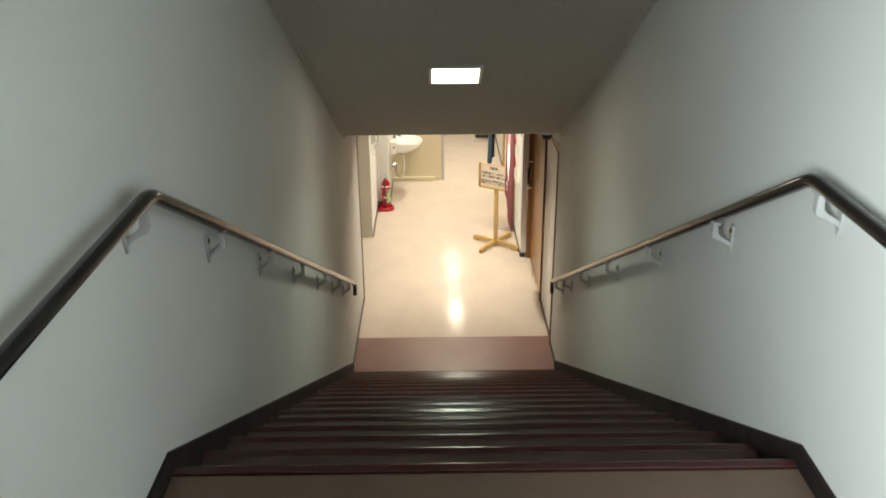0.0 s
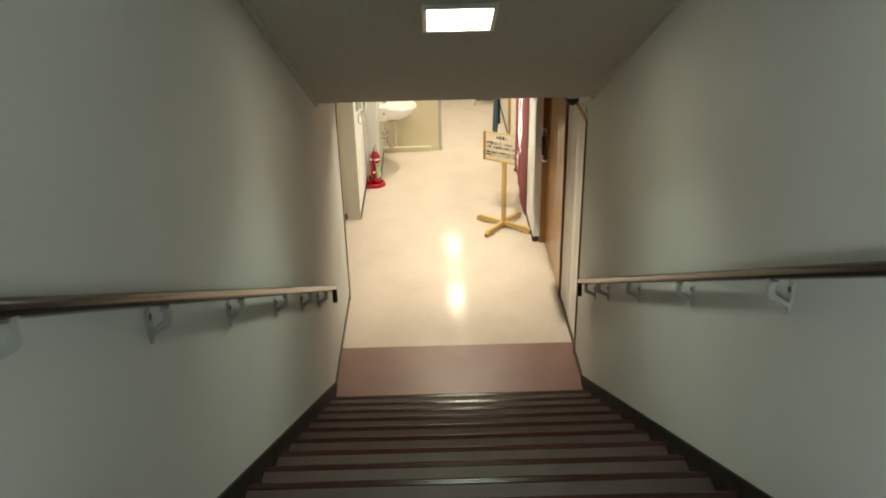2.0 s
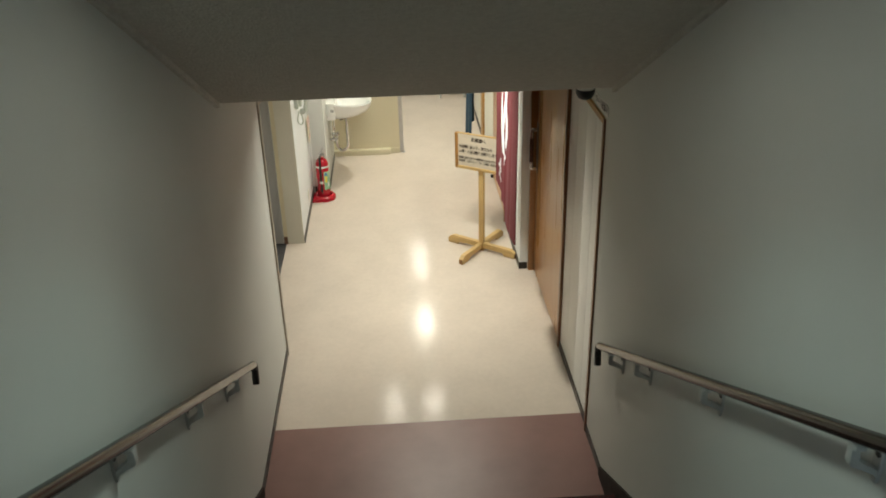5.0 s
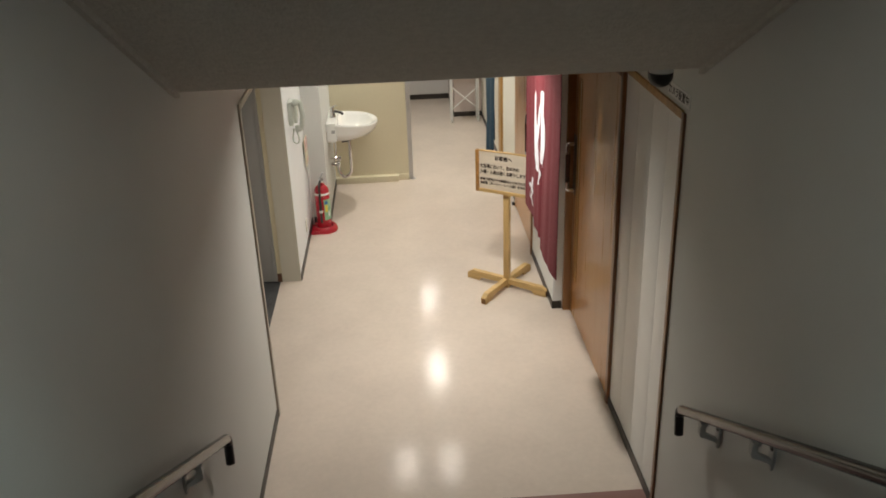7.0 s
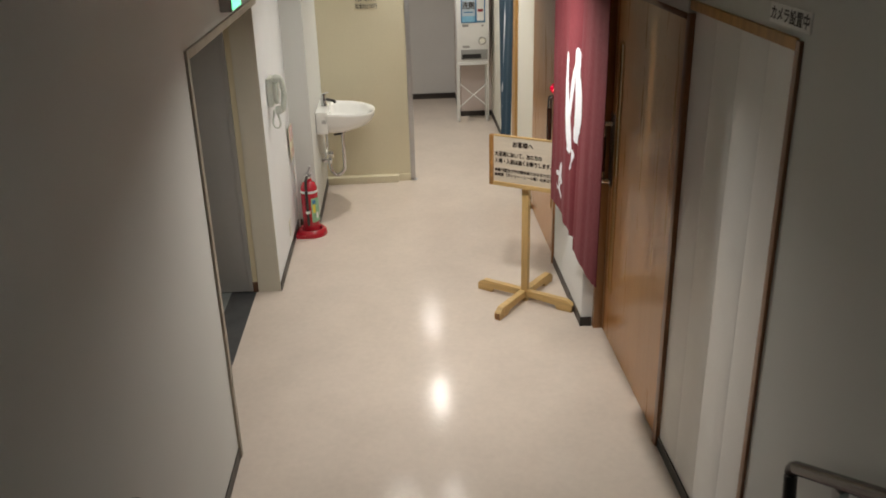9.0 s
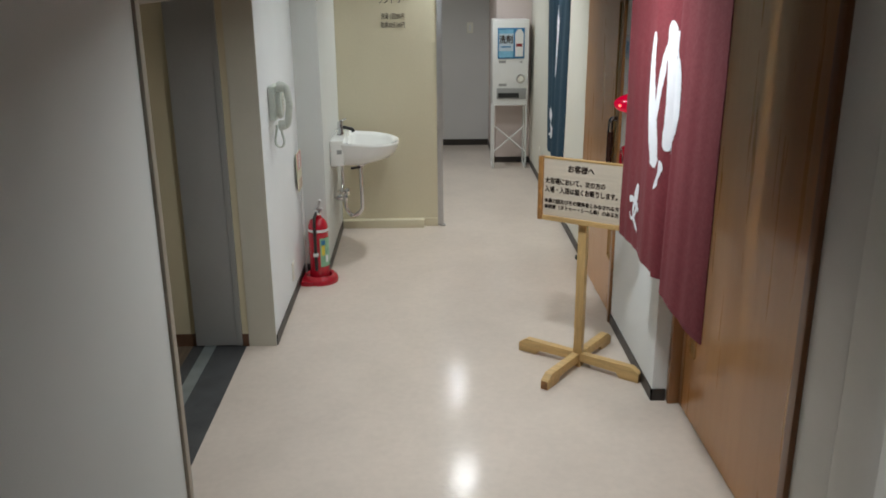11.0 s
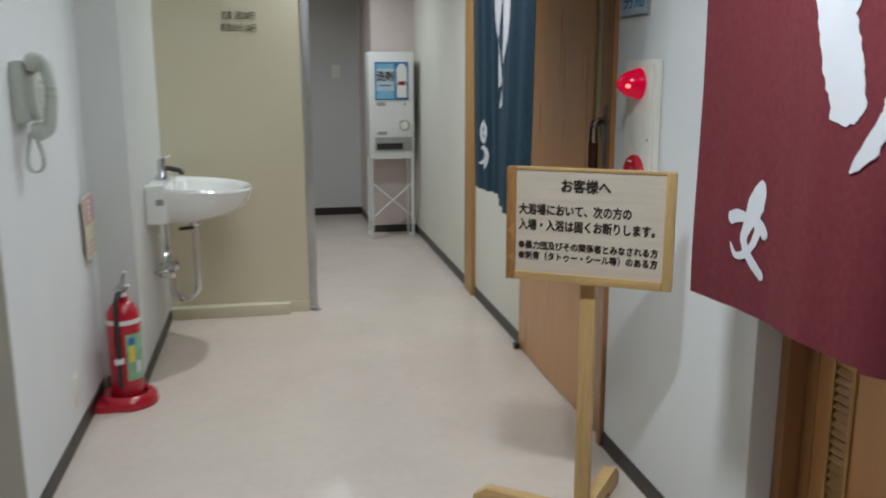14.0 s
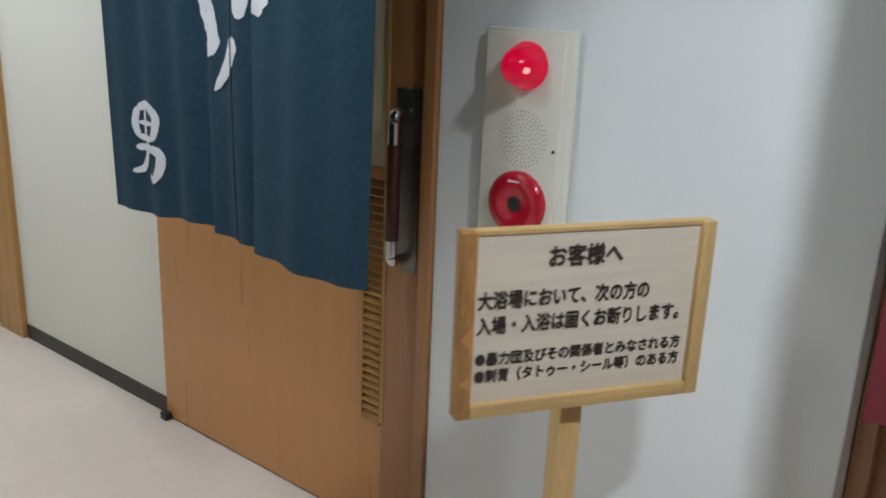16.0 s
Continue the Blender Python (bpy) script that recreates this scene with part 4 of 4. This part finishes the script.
keys = part("key_panel", box(px + 0.0685, px + 0.071, py - 0.01, py + 0.065, 1.285, 1.38, 0.001), IVORY, phone, "ivory key panel")
for i in range(4):
    for k in range(3):
        part("key", box(px + 0.0705, px + 0.075, py - 0.002 + k * 0.022, py + 0.013 + k * 0.022, 1.295 + i * 0.021, 1.308 + i * 0.021, 0.001), WHITE, keys)
hs = part("handset", tube(rounded([(px + 0.055, py - 0.05, 1.44), (px + 0.1, py - 0.05, 1.428), (px + 0.114, py - 0.048, 1.33), (px + 0.096, py - 0.045, 1.215), (px + 0.055, py - 0.045, 1.2)], 0.04), 0.0195, 12), PHONE, phone, "curved handset")
for z in (1.425, 1.215):
    part("cup", lathe([(0, -0.024), (0.026, -0.024), (0.029, -0.005), (0.026, 0.014), (0, 0.016)], 18, Matrix.Translation((px + 0.072, py - 0.048, z)) @ pose(0, 0, 0, 0, 90, 0)), PHONE, hs)
coil = []
for i in range(261):
    t = i / 260
    a = t * 2 * math.pi * 44
    u = 2 * math.pi * t
    cx, cy = px + 0.058 - 0.03 * t + 0.022 * math.sin(u) * (1 - math.cos(u)) * 0.7, py - 0.045 + 0.035 * t
    cz = 1.205 - 0.06 * (1 - math.cos(u))
    coil.append((cx + 0.005 * math.cos(a), cy + 0.005 * math.sin(a), cz))
part("cord", tube(coil, 0.0035, 5), PHONE, phone, "coiled cord hanging in a loop")

# ---- alarm panel ----
ax = 0.915
alarm = thing("fire_alarm_panel", (ax, 11.49, 0.8), "ivory alarm panel with a lit red lamp and red push button", "alarm panel")
part("case", box(ax - 0.022, ax, 11.355, 11.578, 0.79, 1.43, 0.006), IVORY, alarm)
part("cover", box(ax - 0.028, ax - 0.0215, 11.374, 11.571, 0.8, 1.42, 0.002), IVORY, alarm, "ivory cover plate")
AL = Matrix.Translation((ax - 0.028, 11.463, 1.355)) @ pose(0, 0, 0, 0, -90, 0)
lampdome = part("lamp", lathe([(0.05, 0), (0.05, 0.01), (0.047, 0.014), (0.045, 0.024), (0.038, 0.044), (0.027, 0.062), (0.013, 0.073), (0.005, 0.076), (0, 0.0765)], 32, AL), RED_LENS, alarm, "red beacon lens")
# bright cap on the lens's viewer side, stands for the inner glow
GLOW = Matrix.Translation((ax - 0.052, 11.463, 1.352)) @ Vector((-0.72, -0.69, -0.05)).to_track_quat("Z", "Y").to_matrix().to_4x4()
part("glow_patch", lathe([(0.021, 0.035), (0.016, 0.041), (0.009, 0.0445), (0, 0.0455)], 20, GLOW @ Matrix.Diagonal((0.7, 0.55, 1, 1))), RED_GLOW, lampdome, "bright patch on the lens that stands for its glow")
AB = Matrix.Translation((ax - 0.028, 11.466, 1.058)) @ pose(0, 0, 0, 0, -90, 0)
btn = part("call_button", lathe([(0.072, 0), (0.072, 0.01), (0.067, 0.017), (0.055, 0.021), (0.04, 0.021), (0.027, 0.017), (0.018, 0.014), (0.0, 0.014)], 36, AB), RED, alarm, "red call point")
part("button_centre", lathe([(0, 0.0142), (0.014, 0.0142), (0.017, 0.0155), (0.0, 0.017)], 20, AB), BLACK, btn, "black button centre")
part("printed_bar", box(ax - 0.0502, ax - 0.0485, 11.451, 11.481, 1.108, 1.111), WHITE, btn)
holes = bmesh.new()
for ring in range(1, 8):
    for i in range(ring * 5):
        a = 2 * math.pi * i / (ring * 5) + ring
        lathe([(0, 0.0), (0.0018, 0.0)], 6, Matrix.Translation((ax - 0.0288, 11.464 + 0.0085 * ring * math.cos(a), 1.2 + 0.0085 * ring * math.sin(a))) @ pose(0, 0, 0, 0, -90, 0), holes)
tagged(part("speaker_holes", holes, GREY, alarm, "ring of small speaker holes"), kind="stuff")
part("screw", lathe([(0, 0), (0.004, 0), (0.003, 0.002), (0, 0.002)], 10, Matrix.Translation((ax - 0.028, 11.386, 1.182)) @ pose(0, 0, 0, 0, -90, 0)), BLACK, alarm)

def wall_sign(name, y0, y1, z0, z1, body, label):
    s = thing(name, (ax, (y0 + y1) / 2, z0), label, "sign")
    part("plate", box(ax - 0.008, ax, y0, y1, z0, z1, 0.002), ALU, s)
    part("face", box(ax - 0.0095, ax - 0.0082, y0 + 0.008, y1 - 0.008, z0 + 0.008, z1 - 0.008), PLATE, s)
    part("lettering", letters(body, 0.075, on(FACE_LEFT, ax - 0.0102, (y0 + y1) / 2, (z0 + z1) / 2 - 0.005), 0.012, wide=1.15), BLUE_INK, s, smooth=False)
wall_sign("bath_sign", 11.465, 11.69, 1.567, 1.69, "男湯", "pale blue bath sign with blue characters")
wall_sign("bath_sign", 10.91, 11.06, 1.56, 1.69, "女", "pale blue bath sign with blue characters")


def outlet(name, m, label):
    """A small wall plate in its own frame: x along the wall, z up, -y out."""
    o = thing(name, (0, 0, 0), label, "outlet", "wall plates", m=m)
    part("plate", box(-0.036, 0.036, -0.007, 0, -0.06, 0.06, 0.003), IVORY, o)
    part("insert", box(-0.014, 0.014, -0.0095, -0.0072, -0.035, 0.035, 0.001), WHITE, o)
outlet("wall_outlet", Matrix.Translation((-1.044, 12.18, 0.2)) @ pose(0, 0, 0, 0, 0, 90), "ivory wall outlet above the baseboard")
outlet("wall_outlet", Matrix.Translation((0.95, 15.35, 0.28)) @ pose(0, 0, 0, 0, 0, -90), "ivory wall outlet near the dispenser")
outlet("wall_outlet", Matrix.Translation((-1.83, 11.48, 0.175)), "ivory wall outlet in the side room")
outlet("wall_switch", Matrix.Translation((0.355, 17.25, 1.375)), "ivory switch plate on the end wall")

# ---- detergent dispenser ----
dx0, dx1, dy0, dy1 = 0.525, 0.885, 15.93, 16.2
table = thing("dispenser_stand", ((dx0 + dx1) / 2, 16.07, 0), "white tubular metal stand with crossed braces", "stand")
for x in (dx0 + 0.01, dx1 - 0.01):
    for y in (dy0 + 0.01, dy1 - 0.01):
        part("leg", tube([(x, y, 0.03), (x, y, 0.69)], 0.011, 10), WHITE, table)
for y in (dy0 + 0.01, dy1 - 0.01):
    part("rail", tube([(dx0 + 0.01, y, 0.68), (dx1 - 0.01, y, 0.68)], 0.01, 10), WHITE, table)
for x in (dx0 + 0.01, dx1 - 0.01):
    part("rail", tube([(x, dy0 + 0.01, 0.68), (x, dy1 - 0.01, 0.68)], 0.01, 10), WHITE, table)
    part("floor_rail", tube(rounded([(x, dy0 + 0.01, 0.06), (x, dy0 + 0.01, 0.011), (x, dy1 - 0.01, 0.011), (x, dy1 - 0.01, 0.06)], 0.03), 0.011, 10), WHITE, table)
part("brace", tube([(dx0 + 0.01, dy0 + 0.008, 0.18), (dx1 - 0.01, dy0 + 0.008, 0.47)], 0.007, 8), WHITE, table)
part("brace", tube([(dx0 + 0.01, dy0 + 0.0, 0.47), (dx1 - 0.01, dy0 + 0.0, 0.18)], 0.007, 8), WHITE, table)
part("top", box(dx0, dx1, dy0, dy1, 0.692, 0.706, 0.003), WHITE, table)
disp = thing("detergent_dispenser", ((dx0 + dx1) / 2, 16.07, 0.706), "white detergent dispenser with a blue picture and coin dial", "dispenser")
part("cabinet", box(dx0 - 0.005, dx1 + 0.005, dy0 + 0.01, dy1 + 0.02, 0.72, 1.535, 0.008), WHITE, disp)
part("base_frame", box(dx0, dx1, dy0 + 0.015, dy1 + 0.015, 0.706, 0.72), WHITE, disp)
fy2 = dy0 + 0.01
pic = part("picture", box(dx0 + 0.045, dx1 - 0.04, fy2 - 0.006, fy2 + 0.002, 1.15, 1.455, 0.003), BLUE_INK, disp, "blue framed picture")
part("picture_field", box(dx0 + 0.057, dx0 + 0.205, fy2 - 0.008, fy2 - 0.0062, 1.162, 1.44), SKY_INK, pic)
part("picture_cloud", box(dx0 + 0.057, dx0 + 0.205, fy2 - 0.0095, fy2 - 0.0082, 1.225, 1.4), PLATE, pic)
part("packet", prism([(dx0 + 0.225, 1.17), (dx0 + 0.305, 1.17), (dx0 + 0.308, 1.4), (dx0 + 0.285, 1.44), (dx0 + 0.245, 1.44), (dx0 + 0.222, 1.4)], "y", fy2 - 0.009, fy2 - 0.0062), WHITE, pic, "pictured packet")
part("packet_bar", box(dx0 + 0.235, dx0 + 0.295, fy2 - 0.0105, fy2 - 0.0092, 1.27, 1.3), DARK_RED, pic)
part("lettering", letters("洗剤", 0.085, on(FACE_BACK, dx0 + 0.13, fy2 - 0.0102, 1.335), 0.03, wide=0.85), INK, pic, smooth=False)
part("printed_bar", box(dx0 + 0.08, dx0 + 0.18, fy2 - 0.0105, fy2 - 0.0096, 1.262, 1.274), BLUE_INK, pic)
part("printed_bar", box(dx0 + 0.06, dx0 + 0.13, fy2 - 0.002, fy2 + 0.001, 1.105, 1.132), GREY, disp)
part("printed_bar", box(dx0 + 0.06, dx0 + 0.14, fy2 - 0.002, fy2 + 0.001, 0.87, 0.895), GREY, disp)
dial = part("coin_dial", lathe([(0, 0), (0.046, 0), (0.046, 0.01), (0.038, 0.016), (0.032, 0.012), (0, 0.012)], 28, Matrix.Translation((dx1 - 0.075, fy2, 0.945)) @ pose(0, 0, 0, 90, 0, 0)), CHROME, disp, "chrome coin dial")
part("dial_face", lathe([(0, 0.0125), (0.03, 0.0125), (0.0, 0.016)], 24, Matrix.Translation((dx1 - 0.075, fy2, 0.945)) @ pose(0, 0, 0, 90, 0, 0)), IVORY, dial)
part("lock", lathe([(0, 0), (0.01, 0), (0.01, 0.006), (0, 0.006)], 14, Matrix.Translation((dx1 - 0.07, fy2, 1.115)) @ pose(0, 0, 0, 90, 0, 0)), GREY, disp)
tray = part("tray", box(dx0 + 0.04, dx1 - 0.015, fy2 - 0.01, fy2 + 0.004, 0.735, 0.85, 0.003), GREY, disp, "grey outlet tray")
part("slot", box(dx0 + 0.055, dx1 - 0.09, fy2 - 0.0125, fy2 - 0.0102, 0.75, 0.8), BLACK, tray, "black slot")

# ---- camera, label and exit sign ----
cctv = thing("dome_camera", (0.896, 8.43, 2.254), "small ceiling dome camera with a dark dome", "camera")
DOME = Matrix.Translation((0.896, 8.43, 0))
part("base", lathe([(0, 2.4), (0.056, 2.4), (0.052, 2.33), (0.049, 2.316), (0, 2.316)], 28, DOME), WHITE, cctv)
part("dome", lathe([(0, 2.254), (0.022, 2.257), (0.039, 2.268), (0.05, 2.29), (0.052, 2.315), (0, 2.315)], 28, DOME), BLACK, cctv, "dark glossy dome")
lbl = thing("camera_notice", (RX, 8.56, 2.16), "small white label with black characters", "label")
part("plate", box(RX - 0.004, RX - 0.0005, 8.41, 8.7, 2.155, 2.215), WHITE, lbl)
part("lettering", letters("カメラ設置中", 0.046, on(FACE_LEFT, RX - 0.005, 8.555, 2.183), 0.02), INK, lbl, smooth=False)
ext_sign = thing("exit_sign", (LX, 10.6, 2.0), "lit green exit sign in a grey case above the opening", "exit sign")
part("case", box(LX, LX + 0.06, 10.38, 10.64, 2.028, 2.235, 0.006), GREY, ext_sign)
part("lit_face", box(LX + 0.0605, LX + 0.065, 10.39, 10.63, 2.038, 2.225), GREEN_GLOW, ext_sign, "lit green face")

# ---- planks of the side room ----
me_plank = finish(bx(bmesh.new(), -0.072, 0.072, 0, 2.11, -0.012, 0, 0.0015), "plank", PLANK, False)
for i in range(11):
    shared("plank", me_plank, sub, (-1.595 - i * 0.1465, 9.365, 0.001))
